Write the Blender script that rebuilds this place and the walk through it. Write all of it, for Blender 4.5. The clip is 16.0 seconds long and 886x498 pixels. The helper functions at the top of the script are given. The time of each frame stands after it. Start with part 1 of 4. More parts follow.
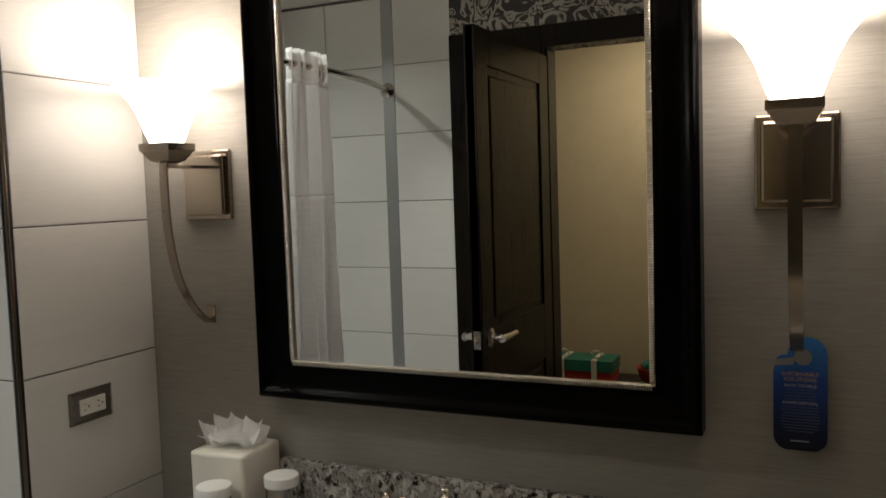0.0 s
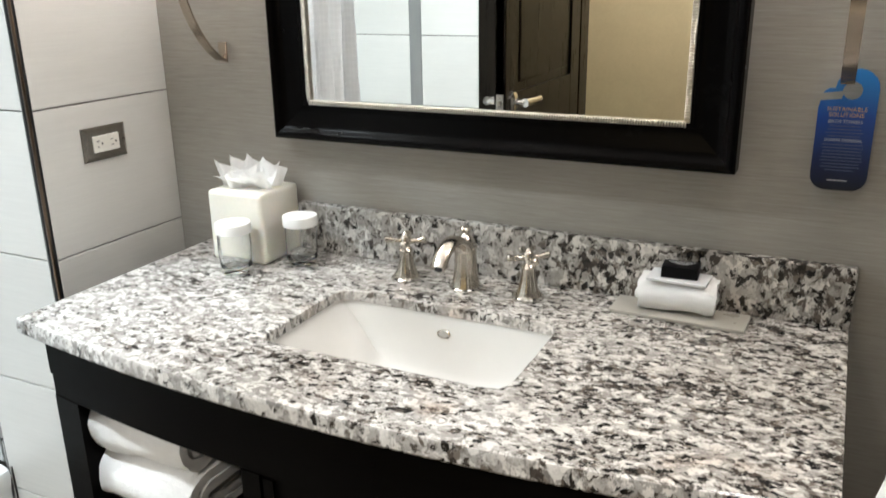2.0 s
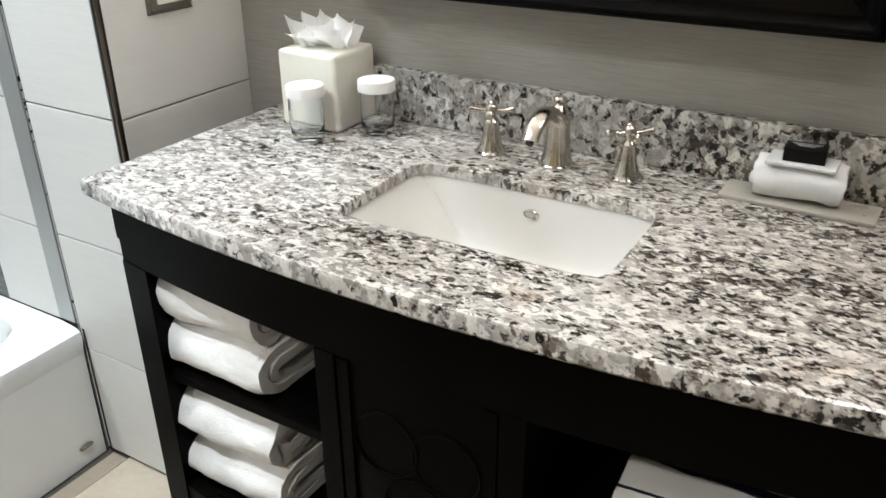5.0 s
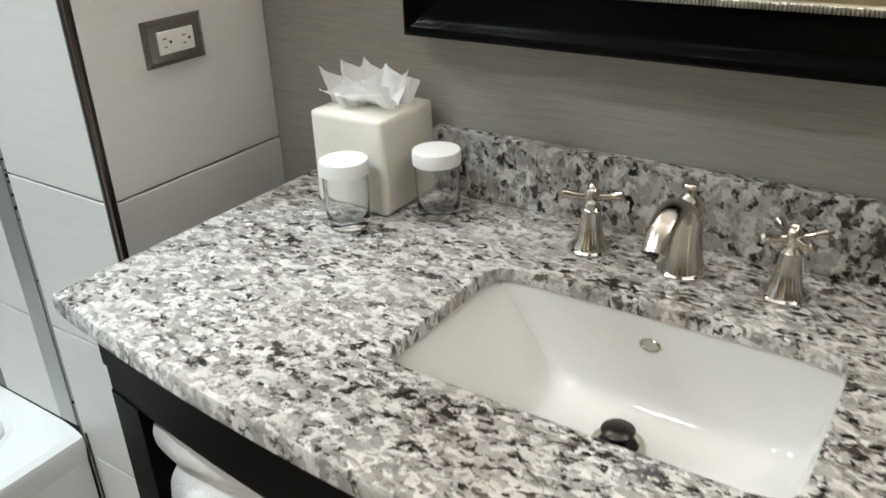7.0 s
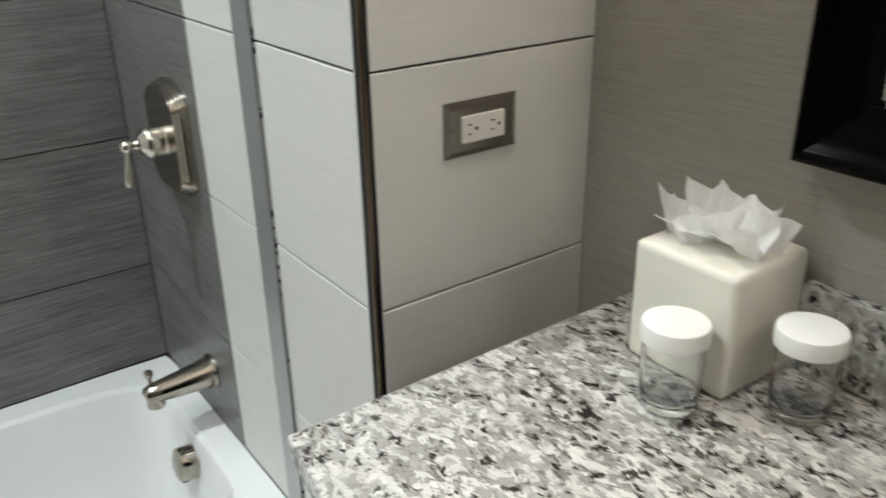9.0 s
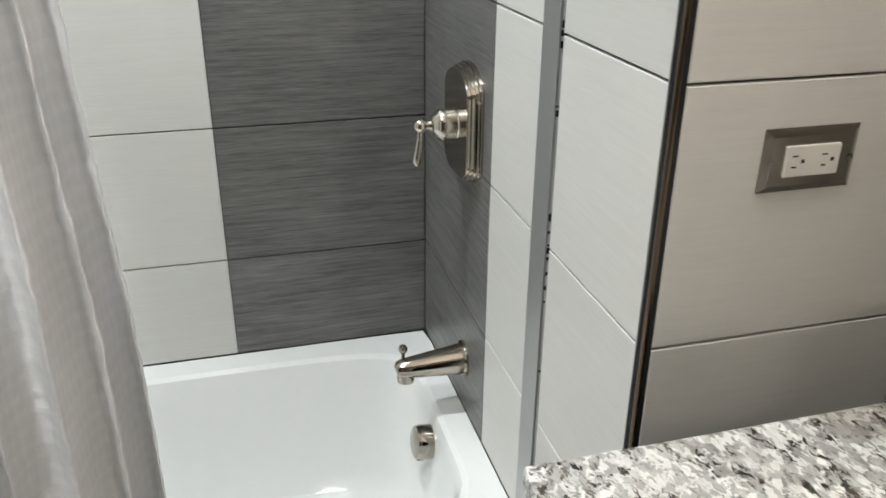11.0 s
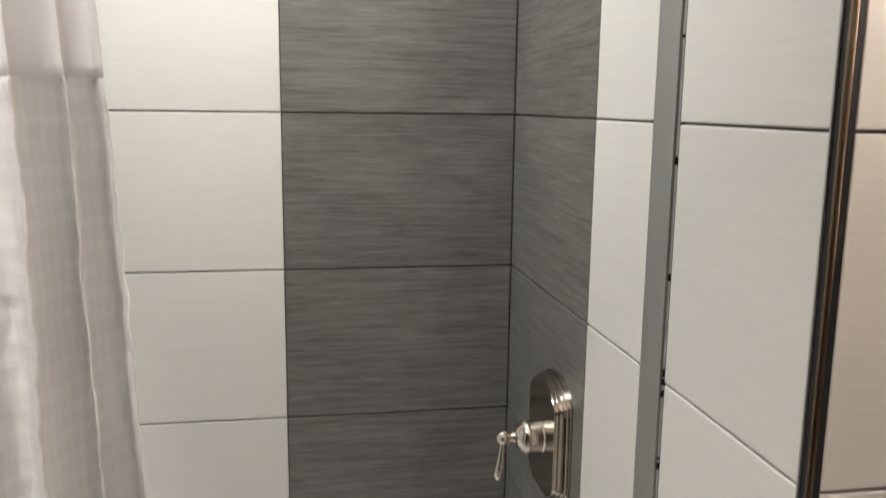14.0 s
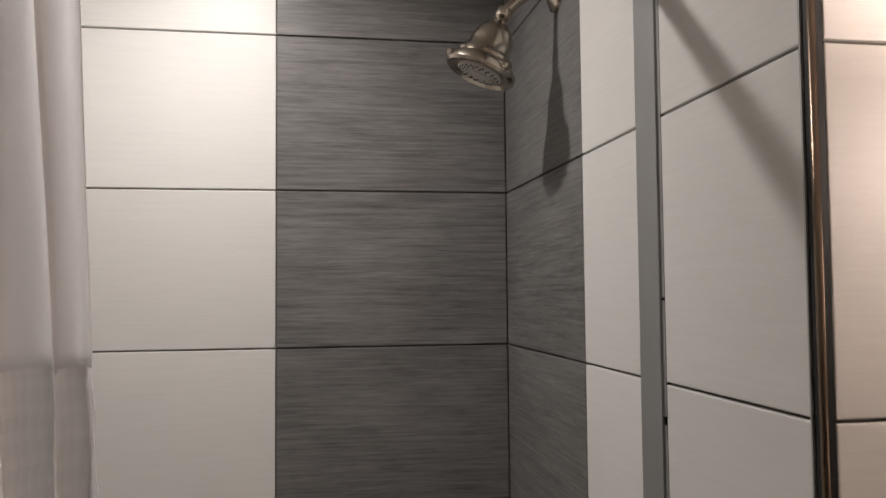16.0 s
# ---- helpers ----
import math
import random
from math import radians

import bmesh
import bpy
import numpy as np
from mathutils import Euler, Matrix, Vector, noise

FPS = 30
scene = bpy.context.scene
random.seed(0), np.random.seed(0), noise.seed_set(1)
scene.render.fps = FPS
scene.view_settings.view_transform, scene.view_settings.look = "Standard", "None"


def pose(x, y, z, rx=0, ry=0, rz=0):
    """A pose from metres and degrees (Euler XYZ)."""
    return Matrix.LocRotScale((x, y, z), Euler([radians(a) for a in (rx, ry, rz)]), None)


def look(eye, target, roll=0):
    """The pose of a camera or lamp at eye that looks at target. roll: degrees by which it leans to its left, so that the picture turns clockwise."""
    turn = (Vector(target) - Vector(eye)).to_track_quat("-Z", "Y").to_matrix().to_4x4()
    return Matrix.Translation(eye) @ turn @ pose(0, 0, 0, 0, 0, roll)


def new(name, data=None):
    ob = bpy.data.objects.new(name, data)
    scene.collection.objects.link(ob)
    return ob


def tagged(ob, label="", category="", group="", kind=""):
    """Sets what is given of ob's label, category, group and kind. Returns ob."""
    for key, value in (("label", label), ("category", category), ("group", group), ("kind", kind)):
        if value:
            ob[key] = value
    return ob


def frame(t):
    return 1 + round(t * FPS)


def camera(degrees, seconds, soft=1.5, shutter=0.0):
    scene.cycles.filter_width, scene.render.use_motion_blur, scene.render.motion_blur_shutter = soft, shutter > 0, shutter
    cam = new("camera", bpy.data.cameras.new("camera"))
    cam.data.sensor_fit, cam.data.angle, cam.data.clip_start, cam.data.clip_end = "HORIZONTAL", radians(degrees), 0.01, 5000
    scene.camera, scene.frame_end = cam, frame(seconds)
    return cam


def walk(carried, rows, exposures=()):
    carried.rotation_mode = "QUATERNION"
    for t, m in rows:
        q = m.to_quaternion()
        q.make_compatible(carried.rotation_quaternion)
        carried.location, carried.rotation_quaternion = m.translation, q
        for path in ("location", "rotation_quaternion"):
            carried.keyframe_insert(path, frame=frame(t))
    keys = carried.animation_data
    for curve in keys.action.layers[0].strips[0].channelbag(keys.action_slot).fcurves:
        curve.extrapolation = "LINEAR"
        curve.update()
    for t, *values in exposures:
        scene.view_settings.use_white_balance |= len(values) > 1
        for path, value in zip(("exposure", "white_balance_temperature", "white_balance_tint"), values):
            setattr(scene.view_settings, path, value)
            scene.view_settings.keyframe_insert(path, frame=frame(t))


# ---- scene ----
cam = camera(56.87, 16.0, shutter=0.4)
PATH = [
    (0, (0.133, -0.097, 1.557), (-0.698, 1.716, 1.41), -1.9),
    (0.5, (0.116, -0.093, 1.541), (-0.711, 1.711, 1.293), -1.6),
    (1, (0.111, -0.069, 1.498), (-0.721, 1.708, 1.115), -1.5),
    (1.5, (0.108, -0.06, 1.46), (-0.726, 1.684, 0.943), -1.1),
    (2, (0.104, -0.062, 1.435), (-0.735, 1.642, 0.809), -0.9),
    (2.5, (0.103, -0.059, 1.413), (-0.746, 1.602, 0.692), -0.8),
    (3, (0.102, -0.051, 1.403), (-0.744, 1.576, 0.606), -0.9),
    (3.5, (0.106, -0.05, 1.39), (-0.735, 1.549, 0.532), -0.8),
    (3.7, (0.105, -0.048, 1.384), (-0.737, 1.538, 0.504), -0.8),
    (5.8, (-0.09, 0.112, 1.385), (-1.056, 1.616, 0.488), -1.3),
    (6, (-0.117, 0.144, 1.385), (-1.089, 1.642, 0.485), -1.8),
    (6.5, (-0.173, 0.218, 1.386), (-1.152, 1.714, 0.488), -2.4),
    (7, (-0.225, 0.333, 1.381), (-1.245, 1.803, 0.487), -2.3),
    (7.5, (-0.273, 0.398, 1.379), (-1.367, 1.821, 0.497), -1.4),
    (8, (-0.368, 0.437, 1.398), (-1.552, 1.801, 0.538), -0.7),
    (8.5, (-0.449, 0.478, 1.4), (-1.733, 1.762, 0.561), -0.8),
    (9, (-0.503, 0.528, 1.403), (-1.979, 1.596, 0.578), -1.1),
    (9.5, (-0.512, 0.567, 1.395), (-2.144, 1.385, 0.579), -1.1),
    (9.7, (-0.518, 0.582, 1.394), (-2.181, 1.333, 0.577), -1.0),
    (12, (-0.661, 0.543, 1.406), (-2.46, 0.901, 0.609), 0.9),
    (12.5, (-0.699, 0.558, 1.431), (-2.542, 0.875, 0.722), 1.2),
    (13, (-0.71, 0.556, 1.462), (-2.586, 0.877, 0.846), 1.5),
    (13.5, (-0.713, 0.566, 1.488), (-2.624, 0.895, 0.995), 1.5),
    (14, (-0.704, 0.574, 1.524), (-2.646, 0.908, 1.179), 0.7),
    (14.5, (-0.696, 0.583, 1.557), (-2.658, 0.913, 1.358), 0.3),
    (15, (-0.687, 0.585, 1.581), (-2.658, 0.915, 1.507), 0.1),
    (15.5, (-0.688, 0.587, 1.6), (-2.659, 0.928, 1.631), -0.1),
    (16, (-0.7, 0.59, 1.611), (-2.669, 0.922, 1.717), -0.5),
]

EXPOSURES = [(0.0, -1.85, 6850, 12), (0.5, -1.00, 6750, 17), (1.0, -0.10, 6100, 7), (1.5, 0.10, 6000, 9), (3.7, 0.08, 6000, 10), (6.0, -0.25, 6000, 9), (8.5, -0.58, 6200, 7), (9.0, -0.60, 6250, 8), (9.7, -0.60, 6250, 9), (12.0, -0.38, 6450, 11), (13.0, -0.38, 6450, 11), (14.0, -0.80, 7000, 17), (14.5, -1.15, 7100, 21), (16.0, -1.68, 7150, 24)]
walk(cam, [(t, look(eye, target, roll)) for t, eye, target, roll in PATH], EXPOSURES)

# ---- plan, metres ----
WALL_N = 1.347          # vanity wall
END_Y = 0.985           # tiled wall at the tap end of the tub
SIDE_X = -1.280         # tiled side of the vanity niche
WEST_X = -2.280         # long wall of the tub
SOUTH_Y = -0.535        # wall with the doorway
EAST_X = 0.46
HALL_Y = -1.62
CEIL_Z = 2.42
ROW, ROW0 = 0.300, 0.008
COUNTER_Z = 0.881
MID_X = -0.495          # middle of the vanity, sink and looking glass
SHOWER_LIGHT = (-1.86, 0.42)
ROOM_LIGHT = (-0.95, 0.04)

# ---- world and lights ----
world = bpy.data.worlds.new("world")
scene.world = world
world.use_nodes = True
world.node_tree.nodes["Background"].inputs["Color"].default_value = (0.5, 0.5, 0.5, 1)
world.node_tree.nodes["Background"].inputs["Strength"].default_value = 0.0


def lamp(name, kind, place, watts, colour, size, spread=None):
    data = bpy.data.lights.new(name, kind)
    data.energy, data.color = watts, colour
    if kind == "AREA":
        data.shape, data.size = "DISK", size
        if spread:
            data.spread = radians(spread)
    else:
        data.shadow_soft_size = size
    ob = new(name, data)
    ob.location = place
    return ob


WARM, NEUTRAL = (1.0, 0.90, 0.78), (0.98, 1.0, 0.97)
lamp("shower_bulb", "AREA", (*SHOWER_LIGHT, CEIL_Z - 0.012), 21.0, (0.93, 1.0, 0.985), 0.06, 150)
lamp("room_bulb", "AREA", (*ROOM_LIGHT, CEIL_Z - 0.012), 14, NEUTRAL, 0.12, 95)
lamp("hall_bulb", "AREA", (-0.5, -1.05, CEIL_Z - 0.012), 30, WARM, 0.12)


# ---- materials ----
class Nodes:
    """A small builder for node materials."""

    def __init__(self, name):
        self.mat = bpy.data.materials.new(name)
        self.mat.use_nodes = True
        self.tree = self.mat.node_tree
        self.shader = self.tree.nodes["Principled BSDF"]
        self.coords = self.add("ShaderNodeTexCoord").outputs["Object"]

    def add(self, kind, **settings):
        node = self.tree.nodes.new(kind)
        for key, value in settings.items():
            if key in node.inputs:
                node.inputs[key].default_value = value
        return node

    def link(self, a, b):
        self.tree.links.new(a, b)

    def scaled(self, scale, rotate=(0, 0, 0)):
        m = self.add("ShaderNodeMapping")
        m.inputs["Scale"].default_value = scale
        m.inputs["Rotation"].default_value = rotate
        self.link(self.coords, m.inputs["Vector"])
        return m.outputs["Vector"]

    def noise(self, vector, scale, detail=4.0, rough=0.55, distort=0.0):
        n = self.add("ShaderNodeTexNoise", Scale=scale, Detail=detail, Roughness=rough, Distortion=distort)
        self.link(vector, n.inputs["Vector"])
        return n.outputs["Fac"]

    def ramp(self, fac, stops, constant=False):
        r = self.add("ShaderNodeValToRGB")
        if constant:
            r.color_ramp.interpolation = "CONSTANT"
        e = r.color_ramp.elements
        while len(e) < len(stops):
            e.new(0.5)
        for el, (at, c) in zip(e, stops):
            el.position = at
            el.color = (c, c, c, 1) if isinstance(c, (int, float)) else (*c, 1)
        self.link(fac, r.inputs["Fac"])
        return r.outputs["Color"]

    def mix(self, fac, a, b, blend="MIX"):
        m = self.add("ShaderNodeMix")
        m.data_type, m.blend_type = "RGBA", blend
        for socket, v in ((m.inputs[0], fac), (m.inputs[6], a), (m.inputs[7], b)):
            if hasattr(v, "is_linked"):
                self.link(v, socket)
            elif isinstance(v, tuple):
                socket.default_value = (*v, 1)
            else:
                socket.default_value = v
        return m.outputs[2]

    def bump(self, height, strength, distance=0.002):
        b = self.add("ShaderNodeBump", Strength=strength, Distance=distance)
        self.link(height, b.inputs["Height"])
        self.link(b.outputs["Normal"], self.shader.inputs["Normal"])

    def done(self, colour=None, rough=0.5, metal=0.0, **more):
        s = self.shader.inputs
        for key, v in (("Base Color", colour), ("Roughness", rough), ("Metallic", metal), *more.items()):
            if v is None:
                continue
            if hasattr(v, "is_linked"):
                self.link(v, s[key])
            else:
                s[key].default_value = (*v, 1) if isinstance(v, tuple) and s[key].type == "RGBA" else v
        return self.mat


def random_shift(n):
    """Shifts the pattern from one piece to the next, so that no two are alike."""
    info = n.add("ShaderNodeObjectInfo")
    v = n.add("ShaderNodeVectorMath")
    v.operation = "MULTIPLY_ADD"
    c = n.add("ShaderNodeCombineXYZ")
    for axis in "XYZ":
        n.link(info.outputs["Random"], c.inputs[axis])
    n.link(c.outputs[0], v.inputs[0])
    v.inputs[1].default_value = (7.3, 3.1, 11.7)
    n.link(n.coords, v.inputs[2])
    n.coords = v.outputs[0]
    return info.outputs["Random"]


def tile_material(name, dark, light, contrast_rough):
    n = Nodes(name)
    rnd = random_shift(n)
    streak = n.noise(n.scaled((2.2, 1, 60)), 3.0, 6, 0.65)
    fine = n.noise(n.scaled((9, 1, 260)), 3.0, 4, 0.6)
    cloud = n.noise(n.scaled((3, 1, 5)), 2.0, 3)
    both = n.mix(0.42, streak, fine)
    both = n.mix(0.20, both, cloud)
    dash = n.noise(n.scaled((6, 1, 120), (0, 0, 0.0)), 2.0, 8, 0.8)
    both = n.mix(n.ramp(dash, [(0.0, 0.0), (0.58, 0.0), (0.72, 0.5), (1.0, 0.5)]), both, (0.20, 0.20, 0.20))
    col = n.ramp(both, [(0.31, dark), (0.68, light)])
    tone = n.ramp(rnd, [(0.0, 0.95), (1.0, 1.03)])
    col = n.mix(1.0, col, tone, "MULTIPLY")
    n.bump(both, 0.30, 0.0012)
    rough = n.ramp(both, [(0.3, contrast_rough + 0.08), (0.7, contrast_rough - 0.06)])
    return n.done(col, rough)


M = {}
M["white_tile"] = tile_material("white_tile", (0.66, 0.65, 0.62), (0.74, 0.73, 0.70), 0.38)
M["dark_tile"] = tile_material("dark_tile", (0.040, 0.039, 0.037), (0.262, 0.255, 0.245), 0.33)


def plain(name, colour, rough, metal=0.0, vary=0.12, scale=8.0, bump=0.0, bump_scale=200.0, stretch=(1, 1, 1), **more):
    n = Nodes(name)
    v = n.scaled(stretch)
    f = n.noise(v, scale, 5)
    g = n.noise(v, scale * 9, 3)
    fac = n.mix(0.4, f, g)
    lo = tuple(c * (1 - vary) for c in colour)
    hi = tuple(min(1.0, c * (1 + vary)) for c in colour)
    col = n.ramp(fac, [(0.3, lo), (0.7, hi)])
    r = n.ramp(fac, [(0.3, max(0.02, rough - 0.05)), (0.7, rough + 0.05)])
    if bump:
        n.bump(n.noise(v, bump_scale, 3), bump)
    return n.done(col, r, metal, **more)


M["grout"] = plain("grout", (0.13, 0.118, 0.106), 0.9, vary=0.25, bump=0.2)
M["bronze"] = plain("dark_nickel", (0.050, 0.047, 0.044), 0.22, 0.9, vary=0.2)
M["trim_bronze"] = plain("polished_bronze", (0.17, 0.125, 0.092), 0.30, 1.0, vary=0.12, scale=5, stretch=(30, 30, 1))
M["nickel"] = plain("brushed_nickel", (0.60, 0.56, 0.50), 0.18, 1.0, vary=0.10, scale=14, stretch=(1, 1, 9))
M["valve_nickel"] = plain("valve_nickel", (0.42, 0.38, 0.33), 0.12, 1.0, vary=0.04)
M["shower_nickel"] = plain("shower_nickel", (0.42, 0.37, 0.31), 0.20, 1.0, vary=0.06)
M["sconce_nickel"] = plain("sconce_nickel", (0.40, 0.345, 0.285), 0.17, 1.0, vary=0.02, scale=14, stretch=(1, 1, 9))
M["chrome"] = plain("polished_chrome", (0.75, 0.74, 0.72), 0.10, 1.0, vary=0.03)
M["steel"] = plain("brushed_steel_strip", (0.41, 0.415, 0.41), 0.34, 0.6, vary=0.06, scale=6, stretch=(30, 30, 1))
M["plate"] = plain("outlet_steel", (0.33, 0.31, 0.28), 0.24, 1.0, vary=0.03, scale=10, stretch=(1, 1, 25))
M["porcelain"] = plain("porcelain", (0.72, 0.71, 0.68), 0.10, vary=0.02, scale=3, **{"Coat Weight": 0.4})
M["tub"] = plain("tub_enamel", (0.84, 0.845, 0.84), 0.14, vary=0.02, scale=3, **{"Coat Weight": 0.3})
M["plastic_white"] = plain("white_plastic", (0.80, 0.78, 0.72), 0.35, vary=0.03)
M["lid"] = plain("white_lid", (0.86, 0.86, 0.84), 0.45, vary=0.02)
M["black"] = plain("black_recess", (0.006, 0.006, 0.006), 0.6, vary=0.2)
M["espresso"] = plain("espresso_wood", (0.0022, 0.0018, 0.0016), 0.42, vary=0.35, scale=5, bump=0.05, stretch=(2, 2, 22), bump_scale=60, **{"Specular IOR Level": 0.03})
M["groove"] = plain("carved_groove", (0.004, 0.0035, 0.003), 0.25, vary=0.2)
M["frame_black"] = plain("frame_black", (0.0022, 0.0019, 0.0018), 0.24, vary=0.35, scale=6, bump=0.03, bump_scale=50, **{"Specular IOR Level": 0.05})
M["bead"] = plain("silver_bead", (0.72, 0.69, 0.62), 0.34, 1.0, vary=0.15, scale=60)
M["door_wood"] = plain("door_wood", (0.010, 0.0078, 0.0055), 0.30, vary=0.35, scale=4, bump=0.06, stretch=(14, 14, 1), bump_scale=40, **{"Specular IOR Level": 0.14})
M["ceiling"] = plain("ceiling_paint", (0.80, 0.78, 0.74), 0.85, vary=0.03, bump=0.15, bump_scale=120)
M["tan_wall"] = plain("tan_wall", (0.50, 0.42, 0.26), 0.80, vary=0.06, bump=0.12, bump_scale=160)
M["carpet"] = plain("carpet", (0.12, 0.09, 0.07), 0.95, vary=0.35, scale=40, bump=0.6, bump_scale=400)
M["tissue_box"] = plain("tissue_box_stone", (0.84, 0.815, 0.73), 0.42, vary=0.04, scale=12, **{"Subsurface Weight": 0.25, "Subsurface Radius": (0.02, 0.016, 0.01)})
M["cloth"] = plain("white_cloth", (0.86, 0.86, 0.85), 0.9, vary=0.03, bump=0.35, bump_scale=600)
M["dish"] = plain("soap_dish", (0.84, 0.85, 0.86), 0.18, vary=0.02)
M["blackbox"] = plain("soap_carton", (0.004, 0.004, 0.0045), 0.45, vary=0.2, **{"Specular IOR Level": 0.12})
M["print"] = plain("pale_print", (0.46, 0.46, 0.46), 0.5, vary=0.05)
M["fine_print"] = plain("fine_print", (0.10, 0.12, 0.20), 0.5, vary=0.2)
M["gold_print"] = plain("orange_print", (0.60, 0.36, 0.18), 0.5, vary=0.05)
M["navy"] = plain("navy_stripe", (0.008, 0.010, 0.050), 0.9, vary=0.2, bump=0.4, bump_scale=900)
M["red"] = plain("red_card", (0.42, 0.035, 0.02), 0.5, vary=0.15)
M["green"] = plain("green_card", (0.02, 0.16, 0.10), 0.5, vary=0.15)
M["ribbon"] = plain("cream_ribbon", (0.70, 0.64, 0.50), 0.6, vary=0.05)
M["caulk"] = plain("caulk", (0.035, 0.030, 0.026), 0.8, vary=0.5, scale=30)
M["mould"] = plain("dark_mould", (0.006, 0.006, 0.006), 0.9, vary=0.4)
M["tray"] = plain("frosted_tray", (0.42, 0.40, 0.35), 0.30, vary=0.06, scale=6)
M["nozzle"] = plain("nozzle_face", (0.46, 0.44, 0.40), 0.5, vary=0.12, scale=30)


def terry():
    n = Nodes("terry_cloth")
    loops = n.noise(n.coords, 420, 2, 0.6)
    mid = n.noise(n.coords, 48, 5, 0.65)
    h = n.mix(0.4, loops, mid)
    n.bump(h, 1.0, 0.006)
    return n.done(n.ramp(mid, [(0.3, (0.88, 0.875, 0.86)), (0.7, (0.94, 0.935, 0.92))]), 0.95, **{"Sheen Weight": 0.3})


M["terry"] = terry()


def wallpaper():
    n = Nodes("grasscloth_wallpaper")
    threads = n.noise(n.scaled((3.4, 3.4, 120)), 3.0, 6, 0.75)
    slubs = n.noise(n.scaled((12, 12, 420)), 2.0, 4, 0.65)
    cloud = n.noise(n.scaled((2, 2, 2)), 1.5, 3)
    f = n.mix(0.4, threads, slubs)
    f = n.mix(0.2, f, cloud)
    n.bump(f, 0.35, 0.0015)
    return n.done(n.ramp(f, [(0.28, (0.238, 0.224, 0.196)), (0.70, (0.445, 0.422, 0.380))]), n.ramp(f, [(0.3, 0.62), (0.7, 0.46)]))


M["wallpaper"] = wallpaper()


def granite():
    n = Nodes("granite")

    def warped(vector, scale, amount, detail):
        w = n.add("ShaderNodeTexNoise", Scale=scale, Detail=detail, Roughness=0.65)
        n.link(vector, w.inputs["Vector"])
        v = n.add("ShaderNodeVectorMath")
        v.operation = "MULTIPLY_ADD"
        n.link(w.outputs["Color"], v.inputs[0])
        v.inputs[1].default_value = (amount,) * 3
        n.link(vector, v.inputs[2])
        return v.outputs[0]

    def cells(vector, scale):
        t = n.add("ShaderNodeTexVoronoi", Scale=scale)
        n.link(vector, t.inputs["Vector"])
        sep = n.add("ShaderNodeSeparateColor")
        n.link(t.outputs["Color"], sep.inputs[0])
        return sep.outputs[0], sep.outputs[1], t.outputs["Distance"]

    def edges(vector, scale):
        t = n.add("ShaderNodeTexVoronoi", Scale=scale)
        t.feature = "DISTANCE_TO_EDGE"
        n.link(vector, t.inputs["Vector"])
        return t.outputs["Distance"]

    def sums(a, b, factor):
        m = n.add("ShaderNodeMath")
        m.operation = "MULTIPLY_ADD"
        n.link(b, m.inputs[0])
        m.inputs[1].default_value = factor
        n.link(a, m.inputs[2])
        return m.outputs[0]

    # crystals lie along the slab, upright on its cut faces
    lay = n.scaled((0.72, 1.10, 0.58), (0, 0, 0.10))
    v = warped(warped(lay, 48, 0.022, 4), 170, 0.010, 4)
    big, _, _ = cells(v, 112)
    small, small2, _ = cells(v, 240)
    seam = edges(v, 92)
    veil = n.noise(v, 46, 7, 0.70)
    cloud = n.noise(n.scaled((0.8, 1.6, 0.9), (0, 0, 0.12)), 8.5, 4, 0.55)
    band = n.noise(n.scaled((0.42, 1.3, 0.8), (0, 0, 0.10)), 15, 6, 0.66)
    sep = n.add("ShaderNodeSeparateXYZ")
    n.link(n.coords, sep.inputs[0])
    # towards the east end: more dark flakes, a lighter and warmer ground tone
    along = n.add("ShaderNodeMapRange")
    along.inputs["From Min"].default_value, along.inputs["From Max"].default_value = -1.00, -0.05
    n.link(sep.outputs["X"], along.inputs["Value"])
    crystal = n.ramp(big, [(0.0, (0.23, 0.222, 0.210)), (0.28, (0.33, 0.32, 0.306)), (0.49, (0.43, 0.418, 0.40)), (0.57, (0.75, 0.74, 0.72)), (1.0, (0.92, 0.905, 0.88))])
    matrix = n.ramp(veil, [(0.36, (0.26, 0.247, 0.234)), (0.50, (0.42, 0.406, 0.39)), (0.61, (0.80, 0.785, 0.76))])
    col = n.mix(0.33, crystal, matrix)
    col = n.mix(0.50, col, n.ramp(small, [(0.0, 0.70), (0.4, 0.98), (1.0, 1.10)]), "MULTIPLY")
    # grey-beige clouds where the stone has few dark flecks
    grey = n.ramp(cloud, [(0.0, 0.0), (0.47, 0.0), (0.62, 0.55), (1.0, 0.55)])
    col = n.mix(grey, col, n.mix(0.30, (0.50, 0.475, 0.45), col))
    # dark mica flakes, in rows and clusters
    chip, chip2, _ = cells(v, 150)
    cut = n.add("ShaderNodeMapRange")
    cut.inputs["From Min"].default_value, cut.inputs["From Max"].default_value = 0.879, 0.884
    n.link(sep.outputs["Z"], cut.inputs["Value"])
    flake = sums(n.noise(v, 58, 6, 0.72), chip2, 0.30)
    flake = sums(flake, band, -0.54)
    flake = sums(flake, along.outputs[0], -0.085)
    flake = sums(flake, cut.outputs[0], -0.060)
    flake = sums(flake, grey, 0.10)
    flake = sums(flake, seam, 0.16)
    fleck = n.ramp(flake, [(0.0, 1.0), (0.238, 1.0), (0.260, 0.0), (1.0, 0.0)])
    smoke = n.ramp(flake, [(0.0, 0.60), (0.262, 0.60), (0.330, 0.0), (1.0, 0.0)])
    pepper = n.ramp(small2, [(0.0, 0.55), (0.10, 0.55), (0.13, 0.0), (1.0, 0.0)])
    col = n.mix(pepper, col, (0.10, 0.09, 0.082))
    col = n.mix(smoke, col, (0.29, 0.27, 0.245))
